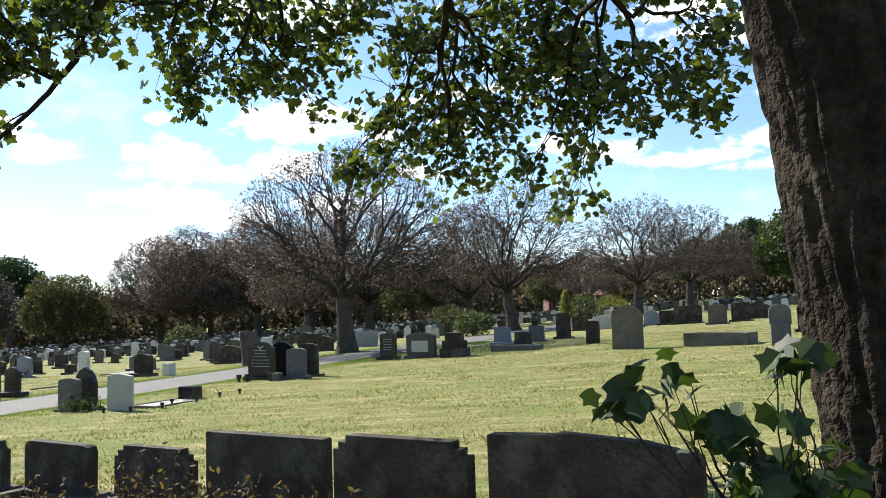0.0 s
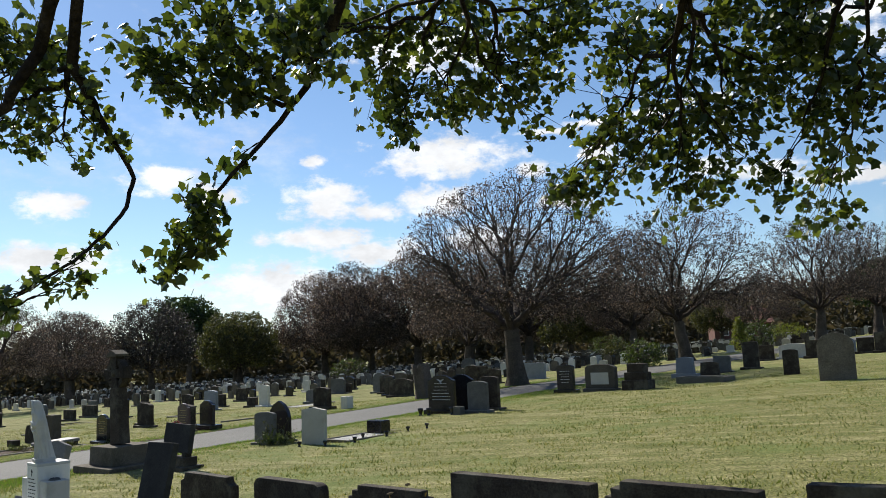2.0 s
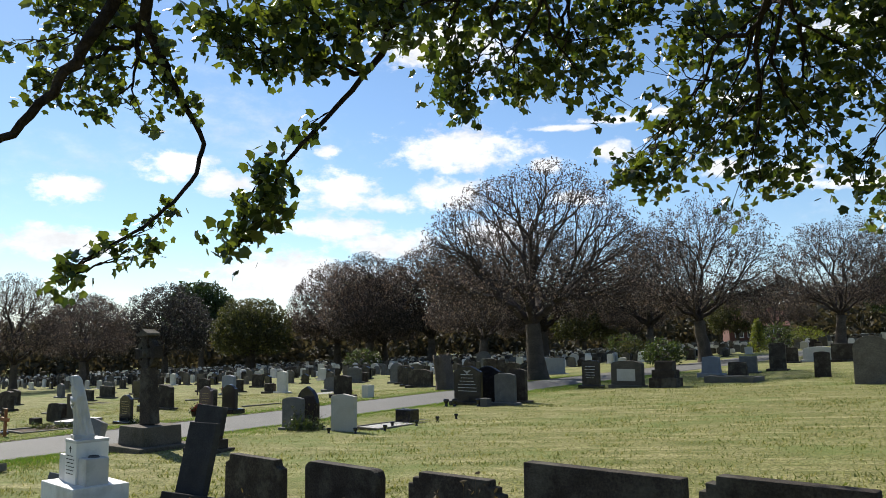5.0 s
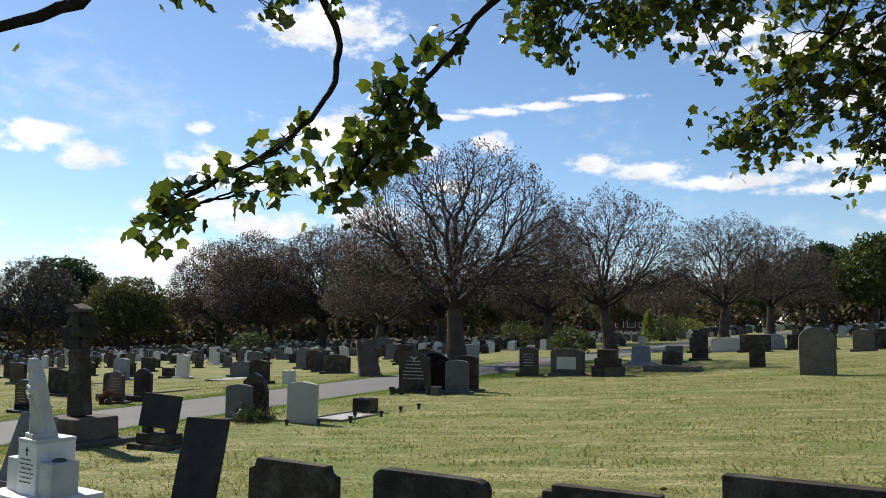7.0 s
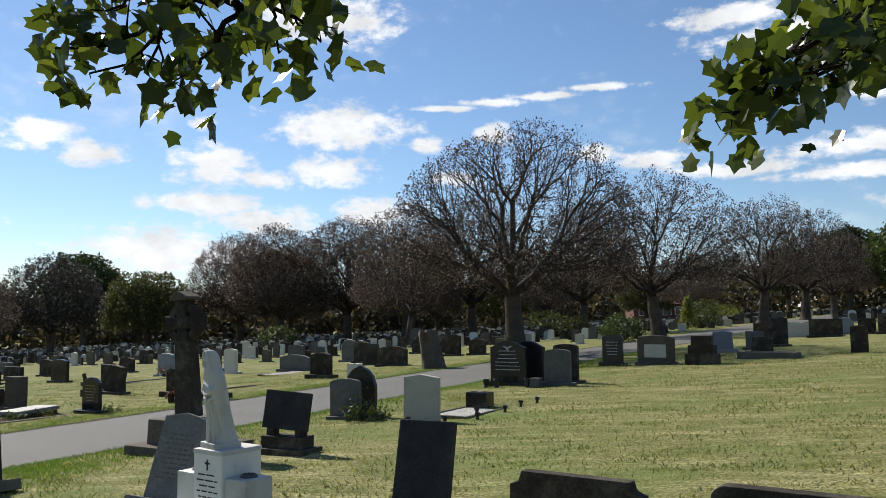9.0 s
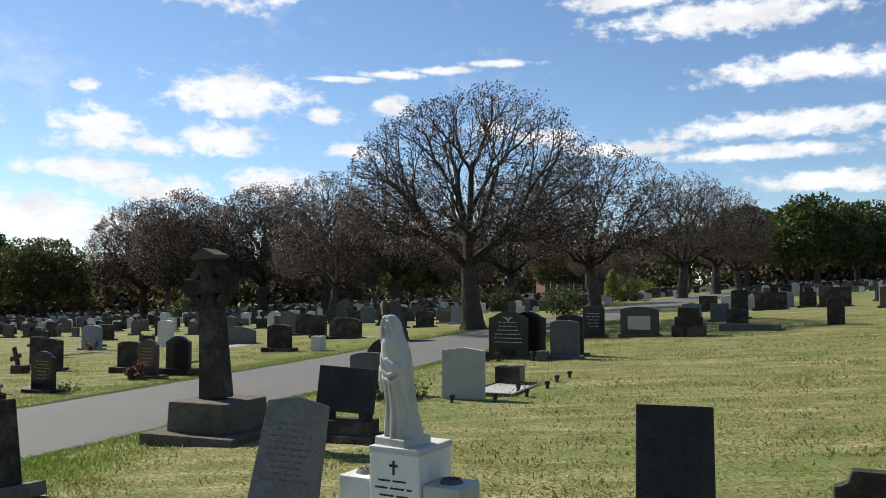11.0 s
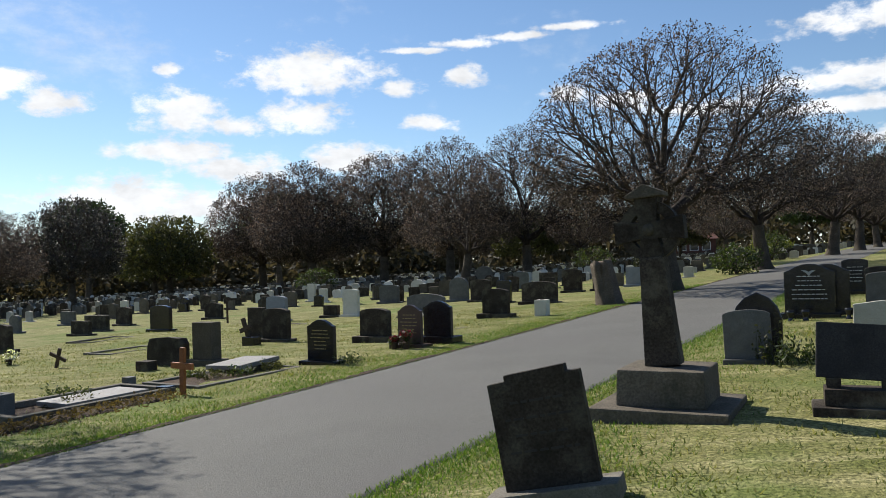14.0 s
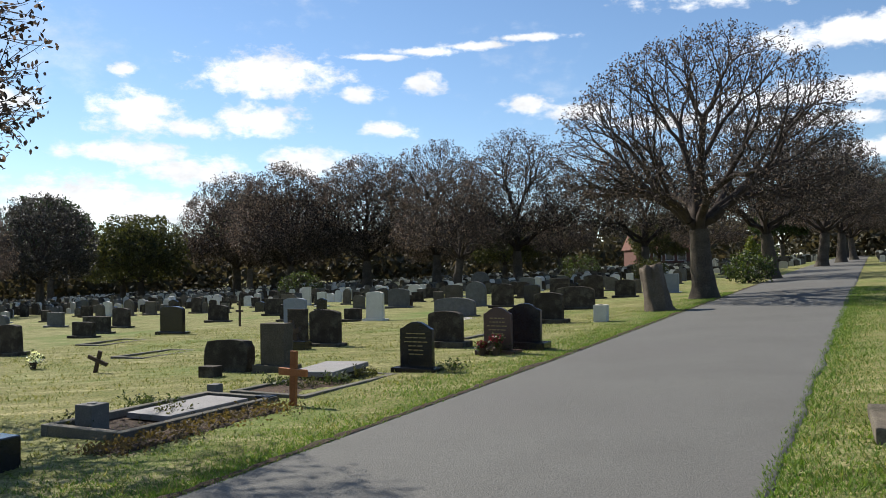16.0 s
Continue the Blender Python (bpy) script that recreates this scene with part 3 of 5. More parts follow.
brown_b = lawn_tree("tree", 41, 2500, 2.3, 0.36, 5.2, 4.6, 5.3, 2.7, BROWNLEAF, 0.13, 11.5, 0.16, "round-headed tree with brown leaves and open limbs", inner=0.4, thick=0.0072)
dense = lawn_tree("tree", 47, 1900, 2.2, 0.40, 5.0, 4.9, 5.2, 3.2, DARKBROWNLEAF, 0.19, 15.0, 0.2, "dark dense round-headed tree among the far graves", inner=0.5, thick=0.0070)
olive = lawn_tree("tree", 53, 900, 1.8, 0.35, 4.4, 4.5, 3.8, 3.0, OLIVELEAF, 0.30, 15.0, 0.25, "olive-green leafy tree beyond the graves", inner=0.5)
green = lawn_tree("tree", 67, 1000, 2.2, 0.4, 5.3, 5.2, 4.6, 3.4, GREENLEAF, 0.42, 13.0, 0.30, "broad full green tree beyond the lawn", inner=0.5)
dark = lawn_tree("evergreen_tree", 71, 900, 2.6, 0.4, 6.6, 4.8, 5.0, 3.2, DARKLEAF, 0.45, 14.0, 0.32, "dark evergreen tree on the skyline", inner=0.5)

plant(bare, -7.5, 33.1)
plant(bare_b, -1.1, 47.4, 40, 0.98)
plant(bare_b, 7.9, 66.4, 130, 1.05)
plant(bare_b, 13.9, 79.0, 250, 1.1)
plant(brown_b, -14.2, 65.1, 20, 1.08)
plant(brown_b, -20.8, 70.0, 100, 1.13)
plant(brown, -27.4, 74.0, 30, 1.13)
plant(brown, -34.8, 76.0, 120, 1.13)
plant(brown, -43.1, 84.8, 210, 1.18)
plant(bare_b, -18.5, 61.0, 200, 0.95)
plant(brown_b, -5.4, 61.6, 200, 0.92)
plant(brown, -38.5, 88.0, 60, 1.0)
plant(olive, -49.3, 76.6, 0, 1.0)
plant(olive, -56.0, 86.0, 90, 0.95)
plant(dense, -52.5, 66.0, 300, 0.92)
plant(bare_b, -49.8, 52.6, 15, 0.82)
plant(brown_b, -47.5, 43.5, 75, 0.78)
plant(dense, -58.5, 62.0, 100, 0.85)
plant(dark, -71.8, 98.3, 0, 1.12)
plant(dark, -50.0, 108.0, 80, 1.1)
plant(dark, 28.6, 117.0, 30, 1.0)
plant(dark, 33.5, 112.0, 70, 0.95)
plant(green, 27.9, 91.1, 0, 1.0)
plant(green, 36.0, 100.0, 120, 1.0)
plant(dark, 22.0, 122.0, 200, 0.85)
plant(bare_b, 20.0, 92.0, 310, 0.95)
plant(bare, -23.8, 12.3, 145, 0.96, "nearly bare tree whose crown shades the road")
plant(brown_b, -10.0, 92.0, 70, 0.85)
plant(olive, -16.0, 95.0, 200, 0.9)
plant(olive, 1.0, 96.0, 250, 0.75)
plant(brown, -24.0, 100.0, 250, 0.9)
plant(bare_b, 5.0, 90.0, 10, 0.8)


def far_woods():
    """Woods that close the horizon all round: many clumps of leaves on low crowns."""
    rnd = np.random.RandomState(5)
    places = []
    for k in range(560):
        ahead = k < 330
        a = rnd.uniform(-1.15, 0.9) if ahead else rnd.uniform(0, 2 * math.pi)
        r = rnd.uniform(112, 150) if ahead else rnd.uniform(135, 190)
        hgt = rnd.uniform(5.5, 9.5)
        cx, cy = r * math.sin(a), 20 + r * math.cos(a)
        if ahead and -6 < cx < 9 and cy < 135:
            continue
        for _ in range(90 if ahead else 40):
            v = rnd.normal(0, 1, 3)
            v = v / np.linalg.norm(v) * rnd.uniform(0.6, 1.0)
            places.append((np.array((cx + v[0] * 4.5, cy + v[1] * 4.5, ground_z(cx, cy) + hgt * 0.5 + v[2] * hgt * 0.55)), v))
    ob = new("far_woods", leaves_mesh("far_woods", places, DARKHEDGE, 1.25, 2, OVAL, rnd, 0.6))
    return tagged(ob, "dark distant woods round the cemetery", "woods", kind="stuff")


far_woods()

# ---- the row of headstones seen from behind, nearest the walker ----
ROW = "row of headstones"
BACK = "dark weathered headstone seen from behind, in a close row"
for hx, hy, hw, hh, sh, dp in [(-4.55, 7.05, 0.94, 0.57, "clipped", 0.10), (-3.28, 6.54, 0.98, 0.56, "round", 0.12), (-2.0, 6.0, 0.98, 0.56, "stepped", 0.10),
                               (-0.74, 5.43, 1.24, 0.70, "flat", 0.12), (0.47, 4.9, 1.14, 0.71, "stepped", 0.12), (1.80, 4.42, 1.42, 0.75, "gable", 0.12)]:
    headstone(hx, hy, hw, hh, sh, DARKSTONE, dp, -21.5, (hw + 0.16, 0.3, 0.13), (0, 0), BACK, None, 0, ROW, chip=0.004)


def kerb_set(x, y, w, l, label, yaw=-21.5, fill=None, h=0.12, t=0.1, category="grave kerb", ends=True, slab_top=None):
    """Four kerb stones round a grave, its foot at x, y and its length along +y."""
    k = thing("grave_kerb", x, y, label, category, "grave kerbs", yaw)
    for sx in (-1, 1):
        b = bmesh.new()
        box(b, sx * (w / 2 - t / 2), l / 2, h / 2 - 0.03, t, l, h + 0.06, 0.012)
        part("side_kerb", b, CONCRETE, k)
    if ends:
        for yy in (t / 2, l - t / 2):
            b = bmesh.new()
            box(b, 0, yy, h / 2 - 0.03, w - 2 * t - 0.006, t, h + 0.06, 0.012)
            part("end_kerb", b, CONCRETE, k)
    if fill:
        b = bmesh.new()
        bmesh.ops.create_grid(b, x_segments=10, y_segments=20, size=0.5)
        for v in b.verts:
            v.co = Vector((v.co.x * (w - 2 * t), l / 2 + v.co.y * (l - 2 * t), 0.03 + 0.012 * noise.noise((v.co.x * 30, v.co.y * 40, x))))
        part("filling", b, fill, k)
    if slab_top:
        b = bmesh.new()
        box(b, 0.02, l / 2 + slab_top[2], h * 0.7, slab_top[0], slab_top[1], 0.07, 0.01)
        part("cover_slab", b, COVERSLAB if slab_top[3] else GREYSTONE, k)
    return k


for kx, ky in ((-2.7, 4.35), (-3.95, 4.9), (-1.35, 3.8)):
    kerb_set(kx, ky, 0.95, 1.9, "low stone grave kerb with weeds, in the shade", fill=SOIL)


def weeds(x, y, n, mat, label, height=0.35, seed=1, radius=0.3, leaf=0.05):
    """A tuft of thin stalks with small leaves."""
    w = Wood(seed)
    t = thing("weed_clump", x, y, label, "weeds", "weeds")
    for _ in range(n):
        a, r = w.rnd.uniform(0, 6.28), radius * w.rnd.rand() ** 0.5
        p = np.array((r * math.cos(a), r * math.sin(a), -0.02))
        q = p + np.array((w.rnd.normal(0, 0.10), w.rnd.normal(0, 0.10), height * w.rnd.uniform(0.5, 1.2)))
        w.tube([p, (p + q) / 2 + w.rnd.normal(0, 0.02, 3), q], [0.004, 0.003, 0.001], 3)
        for f in (0.4, 0.6, 0.8, 1.0):
            w.tips.append((p + (q - p) * f, q - p))
    s = new("stalk", w.mesh("stalks", mat))
    s.parent = t
    lv = new("foliage", leaves_mesh("foliage", w.tips, mat, leaf, 2, OVAL, w.rnd, 0.025))
    lv.parent = t
    return t


for i, (wx, wy, hh) in enumerate([(-1.75, 5.2, 0.55), (-1.4, 5.0, 0.4), (-0.5, 4.7, 0.45), (0.1, 4.4, 0.4), (-3.0, 5.6, 0.35), (-0.9, 4.7, 0.5), (-4.1, 5.9, 0.35)]):
    weeds(wx, wy, 22, DRYWEED, "dry brown weeds in front of the dark headstones", hh, 90 + i)

# ---- the graves between the row and the road ----
headstone(-5.74, 7.56, 0.45, 0.88, "flat", SLATESTONE, 0.09, -12, (0.66, 0.30, 0.10), (-14, 0.5), "tall narrow dark slate headstone, leaning back, on a stone base", LETTER, 0)
headstone(-8.31, 8.52, 0.52, 0.89, "taper", LIGHTGREY, 0.10, -9, (0.74, 0.34, 0.12), (-16, 3.5), "grey tapering headstone with a peaked top and worn writing", FADEDLETTER, 10)


def tilted_headstone():
    t = thing("headstone", -8.4, 11.62, "dark slate headstone raised on two feet above a stone base", "headstone", "", -14)
    b = bmesh.new()
    box(b, 0.02, 0, 0.02, 0.80, 0.46, 0.10, 0.012)
    part("foot_plate", b, DARKSTONE, t)
    b = bmesh.new()
    box(b, 0.03, 0, 0.145, 0.62, 0.30, 0.15, 0.012)
    part("foot_stone", b, DARKSTONE, t)
    for fx in (-0.2, 0.24):
        b = bmesh.new()
        box(b, fx, 0, 0.255, 0.12, 0.12, 0.10, 0.008)
        part("foot", b, DARKSTONE, t)
    s = bmesh.new()
    slab(s, outline_of("flat", 0.66, 0.49), 0.11, 0.01, chip=0.004, seed=3)
    p = part("slab", s, SLATESTONE, t, "blue-grey slate slab")
    p.matrix_local = pose(-0.01, 0, 0.29, -9, 2.6, 0)
    return t


tilted_headstone()
headstone(-10.99, 9.32, 0.62, 0.85, "shoulder", DARKSTONE, 0.13, -8, (0.86, 0.40, 0.12), (-4, -10), "dark headstone with square shoulders, leaning sideways on a pale base", LETTER, 4, basemat=CONCRETE)
headstone(-7.2, 14.4, 0.63, 0.74, "peak", PALESTONE, 0.10, -17, None, (-1, 0), "pale cream limestone headstone with a low peaked top")
headstone(-8.64, 14.92, 0.58, 0.68, "camber", GREYSTONE, 0.10, -15, (0.62, 0.30, 0.08), (-2, -2), "dark grey headstone with a mossy face")
headstone(-8.46, 15.22, 0.62, 0.88, "ogive", BLACKGRANITE, 0.09, -17, (0.74, 0.32, 0.08), (0, 0), "polished black pointed headstone behind a smaller one")


def gravel_grave():
    k = kerb_set(-6.85, 14.6, 0.78, 1.9, "white chippings grave behind a pale headstone", -19, GRAVEL, 0.05, 0.06, "grave plot")
    return k


gravel_grave()


def urn(x, y, h=0.11, r=0.045, mat=None, label="small dark stone flower vase at the corner of a grave"):
    t = thing("flower_vase", x, y, label, "vase", "flower vases")
    b = bmesh.new()
    prof = [(0.7, 0.0), (0.75, 0.12), (0.45, 0.2), (0.6, 0.45), (1.0, 0.78), (0.95, 1.0), (0.7, 1.0), (0.6, 0.85)]
    rings = []
    for pr, pz in prof:
        rings.append([b.verts.new((r * pr * math.cos(a), r * pr * math.sin(a), h * pz)) for a in [2 * math.pi * i / 12 for i in range(12)]])
    for lo, hi in zip(rings, rings[1:]):
        for i in range(12):
            b.faces.new((lo[i], lo[(i + 1) % 12], hi[(i + 1) % 12], hi[i]))
    b.faces.new(rings[-1])
    part("bowl", b, mat or BLACKGRANITE, t, smooth=True)
    return t


for ux, uy in ((-7.35, 14.05), (-6.75, 14.0), (-6.3, 14.4), (-5.95, 15.2), (-5.75, 15.9), (-5.5, 16.4), (-6.4, 15.0)):
    urn(ux, uy)


def small_block(x, y, w, d, h, mat, label, category="vase block", hole=True, yaw=-19):
    t = thing("vase_block", x, y, label, category, "vase blocks", yaw)
    b = bmesh.new()
    box(b, 0, 0, h / 2 - 0.02, w, d, h + 0.04, 0.012)
    part("block", b, mat, t)
    if hole:
        b = bmesh.new()
        bmesh.ops.create_cone(b, cap_ends=True, segments=16, radius1=0.05, radius2=0.05, depth=0.012)
        bmesh.ops.translate(b, verts=b.verts[:], vec=(0, 0, h + 0.004))
        part("flower_holder", b, GREYSTONE, t)
    return t


small_block(-6.5, 16.05, 0.42, 0.3, 0.27, BLACKGRANITE, "low dark granite block at the foot of a grave")
weeds(-8.12, 14.55, 60, GREENLEAF, "green weeds growing beside a headstone", 0.28, 77, 0.35, 0.06)
weeds(-8.45, 14.78, 20, OLIVELEAF, "thin weeds climbing a headstone", 0.45, 78, 0.15, 0.05)


def celtic_cross():
    t = thing("celtic_cross", -9.97, 12.05, "tall dark stone Celtic cross on a stepped base", "stone cross", "", -19)
    b = bmesh.new()
    box(b, 0, 0, 0.0, 1.26, 1.18, 0.19, 0.02)
    part("lower_step", b, SANDSTONE, t)
    b = bmesh.new()
    box(b, 0, 0, 0.262, 0.82, 0.80, 0.34, 0.02, top=0.97)
    part("upper_step", b, SANDSTONE, t)
    b = bmesh.new()
    slab(b, [(-0.17, 0.44), (0.17, 0.44), (0.115, 1.48), (-0.115, 1.48)], 0.22, 0.02)
    part("shaft", b, DARKSTONE, t).matrix_local = pose(0, 0, 0, 0, -4.0, 0)
    b = bmesh.new()
    n = 36
    rings = []
    for i in range(n):
        a = 2 * math.pi * i / n
        rings.append([b.verts.new((r * math.cos(a), yy, 1.74 + r * math.sin(a))) for r, yy in ((0.19, -0.065), (0.29, -0.065), (0.29, 0.065), (0.19, 0.065))])
    for i in range(n):
        lo, hi = rings[i], rings[(i + 1) % n]
        for k in range(4):
            b.faces.new((lo[k], lo[(k + 1) % 4], hi[(k + 1) % 4], hi[k]))
    bmesh.ops.recalc_face_normals(b, faces=b.faces[:])
    part("ring", b, DARKSTONE, t).matrix_local = pose(0, 0, 0, 0, -4.0, 0)
    b = bmesh.new()
    slab(b, [(-0.125, 1.47), (0.125, 1.47), (0.085, 1.66), (0.335, 1.63), (0.335, 1.86), (0.085, 1.82), (0.115, 2.062), (-0.115, 2.062), (-0.085, 1.82), (-0.335, 1.86), (-0.335, 1.63), (-0.085, 1.66)], 0.17, 0.012)
    part("cross_head", b, DARKSTONE, t).matrix_local = pose(0, 0, 0, 0, -4.0, 0)
    # the cap's paler stone colour stands in for sun on its sloping top
    b = bmesh.new()
    slab(b, [(-0.18, 2.06), (0.18, 2.06), (0.18, 2.10), (0.0, 2.19), (-0.18, 2.10)], 0.26, 0.01)
    part("gabled_cap", b, SANDSTONE, t, "gabled capstone coloured paler for the sunlight on it").matrix_local = pose(0, 0, 0, 0, -4.0, 0)
    b = bmesh.new()
    bmesh.ops.create_uvsphere(b, u_segments=16, v_segments=10, radius=0.06)
    bmesh.ops.scale(b, vec=(1, 0.6, 1), verts=b.verts[:])
    bmesh.ops.translate(b, vec=(0, -0.085, 1.745), verts=b.verts[:])
    part("boss", b, DARKSTONE, t, smooth=True).matrix_local = pose(0, 0, 0, 0, -4.0, 0)
    return t


celtic_cross()


def statue_group():
    x, y, yaw = -7.29, 7.57, -25
    t = thing("statue_pedestal", x, y, "white marble grave pedestal with carved writing and a black cross", "pedestal", "", yaw)
    for nm, args in (("plinth", (0, 0.03, 0.06, 0.99, 0.66, 0.28)), ("pedestal_block", (0, 0.045, 0.43, 0.335, 0.39, 0.50)), ("cap", (0, 0.045, 0.69, 0.345, 0.40, 0.04))):
        b = bmesh.new()
        box(b, *args, 0.012)
        part(nm, b, MARBLE, t)
    for sx in (-1, 1):
        b = bmesh.new()
        box(b, sx * 0.29, 0.01, 0.35, 0.235, 0.27, 0.32, 0.012)
        part("side_block", b, MARBLE, t)
        b = bmesh.new()
        bmesh.ops.create_cone(b, cap_ends=True, segments=20, radius1=0.07, radius2=0.055, depth=0.022)
        bmesh.ops.translate(b, verts=b.verts[:], vec=(sx * 0.29, 0.01, 0.521))
        holder = part("flower_holder", b, GREYSTONE, t, "pierced metal flower holder")
        b = bmesh.new()
        for k in range(9):
            hole = bmesh.ops.create_cone(b, cap_ends=True, segments=8, radius1=0.009, radius2=0.009, depth=0.004)
            r = 0.036 if k else 0.0
            bmesh.ops.translate(b, verts=hole["verts"], vec=(sx * 0.29 + r * math.cos(k * 0.785), 0.01 + r * math.sin(k * 0.785), 0.5335))
        part("holder_holes", b, LETTER, holder)
    b = bmesh.new()
    box(b, 0, -0.152, 0.595, 0.012, 0.006, 0.082, 0)
    box(b, 0, -0.152, 0.607, 0.052, 0.0061, 0.013, 0)
    part("black_cross", b, LETTER, t)
    lettering(t, 0.27, 0.52, 6, LETTER, -0.152, 5, 0.016, 0.042)
    # veiled figure in one mesh, bowed forward
    b = bmesh.new()

    def bow(z):
        return 0.03 - 0.135 * (max(z, 0) / 0.74) ** 1.2

    prof = [(-0.01, 0.140, 0.118), (0.03, 0.142, 0.118), (0.08, 0.130, 0.110), (0.20, 0.112, 0.098), (0.30, 0.108, 0.094), (0.40, 0.116, 0.094), (0.48, 0.126, 0.090), (0.53, 0.124, 0.086),
            (0.57, 0.106, 0.086), (0.60, 0.084, 0.080), (0.63, 0.070, 0.077), (0.66, 0.064, 0.078), (0.69, 0.060, 0.074), (0.715, 0.049, 0.062), (0.735, 0.030, 0.040), (0.742, 0.012, 0.016)]
    n = 64
    rings = []
    for z, rx, ry in prof:
        ring = []
        for i in range(n):
            a = 2 * math.pi * i / n
            low = clamp((0.52 - z) / 0.40, 0.12, 1) if z < 0.62 else 0
            fold = 1 + (0.075 * math.sin(7 * a + z * 5) + 0.055 * math.sin(13 * a - z * 7) + 0.03 * math.sin(23 * a + z * 4)) * low
            px, py = rx * fold * math.cos(a), ry * fold * math.sin(a)
            front = clamp(-math.sin(a) - 0.35, 0, 1)
            if 0.625 < z < 0.72:
                py += 0.045 * front
            if 0.10 < z < 0.34 and math.sin(a) < 0 and math.cos(a) < -0.2:
                px += 0.02
            ring.append(b.verts.new((px, py + bow(z), z)))
        rings.append(ring)
    for lo, hi in zip(rings, rings[1:]):
        for i in range(n):
            b.faces.new((lo[i], lo[(i + 1) % n], hi[(i + 1) % n], hi[i]))
    b.faces.new(rings[-1])
    b.faces.new(rings[0][::-1])
    # arms, rim of the veil round the face, folds of the mantle
    limbs_of = [([(-0.085, 0.0, 0.56), (-0.120, 0.005, 0.48), (-0.128, -0.02, 0.41), (-0.122, -0.055, 0.34), (-0.116, -0.075, 0.285)], [0.03, 0.036, 0.040, 0.030, 0.012]),
                ([(0.085, 0.0, 0.56), (0.118, -0.005, 0.49), (0.108, -0.05, 0.42), (0.06, -0.095, 0.44), (0.0, -0.105, 0.475)], [0.03, 0.038, 0.042, 0.030, 0.014]),
                ([(0.105, -0.05, 0.42), (0.11, -0.05, 0.30), (0.11, -0.03, 0.16), (0.115, -0.02, 0.03)], [0.034, 0.028, 0.022, 0.014]),
                ([(-0.075, -0.05, 0.575), (-0.056, -0.058, 0.63), (-0.047, -0.056, 0.68), (-0.028, -0.05, 0.722), (0.0, -0.046, 0.734), (0.028, -0.05, 0.722), (0.047, -0.056, 0.68), (0.056, -0.058, 0.63), (0.075, -0.05, 0.575)],
                 [0.012, 0.014, 0.012, 0.010, 0.010, 0.010, 0.012, 0.014, 0.012]),
                ([(-0.095, -0.06, 0.50), (-0.05, -0.105, 0.415), (0.02, -0.115, 0.385), (0.09, -0.08, 0.42)], [0.010, 0.016, 0.016, 0.010]),
                ([(-0.10, -0.05, 0.44), (-0.04, -0.105, 0.365), (0.04, -0.11, 0.345), (0.10, -0.07, 0.38)], [0.010, 0.014, 0.014, 0.010]),
                ([(-0.05, -0.09, 0.36), (-0.055, -0.09, 0.20), (-0.07, -0.11, 0.02)], [0.010, 0.017, 0.022]),
                ([(0.0, -0.10, 0.33), (0.01, -0.10, 0.18), (0.01, -0.125, 0.02)], [0.010, 0.015, 0.020]),
                ([(0.05, -0.09, 0.33), (0.065, -0.09, 0.18), (0.07, -0.11, 0.02)], [0.010, 0.015, 0.020]),
                ([(0.0, -0.030, 0.700), (0.0, -0.040, 0.672), (0.0, -0.034, 0.640), (0.0, -0.02, 0.60)], [0.016, 0.034, 0.028, 0.030])]
    for pts_, rad_ in limbs_of:
        w = Wood(3)
        w.tube([(p[0], p[1] + bow(p[2]), p[2]) for p in pts_], rad_, 12)
        vs = [b.verts.new(v) for v in w.v]
        for f in w.f:
            b.faces.new([vs[i] for i in f])
        for end, at in ((pts_[0], rad_[0]), (pts_[-1], rad_[-1])):
            bmesh.ops.create_icosphere(b, subdivisions=2, radius=at * 1.02, matrix=Matrix.Translation((end[0], end[1] + bow(end[2]), end[2])))
    box(b, 0, 0.01, -0.005, 0.31, 0.26, 0.05, 0.006)
    st = new("statue", mesh_of(b, "statue", MARBLE, True))
    fuse = st.modifiers.new("fuse", 'REMESH')
    fuse.mode, fuse.voxel_size, fuse.use_smooth_shade = 'VOXEL', 0.0055, True
    st.matrix_world = pose(x - 0.03, y, ground_z(x, y) + 0.736, 0, 0, yaw - 12) @ Matrix.Diagonal((0.76, 0.90, 0.99, 1))
    tagged(st, "white marble statue of a robed figure on a pedestal", "statue")


statue_group()

# ---- graves along the near side of the road, further on ----
eagle_stone = headstone(-6.43, 20.2, 0.88, 1.02, "ogee", BLACKGRANITE, 0.10, -19, (1.05, 0.36, 0.12), (0, 0), "polished black headstone with a pale carved bird and writing", WHITELETTER, 6)
headstone(-6.0, 20.6, 0.80, 0.98, "ogee", BLACKGRANITE, 0.10, -19, (0.95, 0.34, 0.10), (0, 0), "polished black headstone close behind another")


bird = bmesh.new()
slab(bird, [(-0.13, 0.93), (-0.05, 0.88), (0.0, 0.82), (0.05, 0.88), (0.13, 0.93), (0.06, 0.93), (0.0, 0.90), (-0.06, 0.93)], 0.005, 0, y0=-0.054)
part("bird_emblem", bird, WHITELETTER, eagle_stone, "pale carved bird")
for ux, uy in ((-6.9, 19.75), (-6.65, 19.7), (-5.95, 19.55)):
    urn(ux, uy, 0.20, 0.075)
headstone(-5.28, 19.7, 0.60, 0.80, "camber", GREYSTONE, 0.12, -19, (0.74, 0.34, 0.1), (0, 0), "grey headstone in front of a taller dark one", LETTER, 0)
headstone(-5.12, 20.25, 0.58, 0.88, "camber", DARKSTONE, 0.12, -19, (0.8, 0.34, 0.1), (0, 0), "dark headstone with a low curved top")
small_block(-5.75, 19.5, 0.22, 0.2, 0.2, GREYSTONE, "small grey vase block beside a headstone")
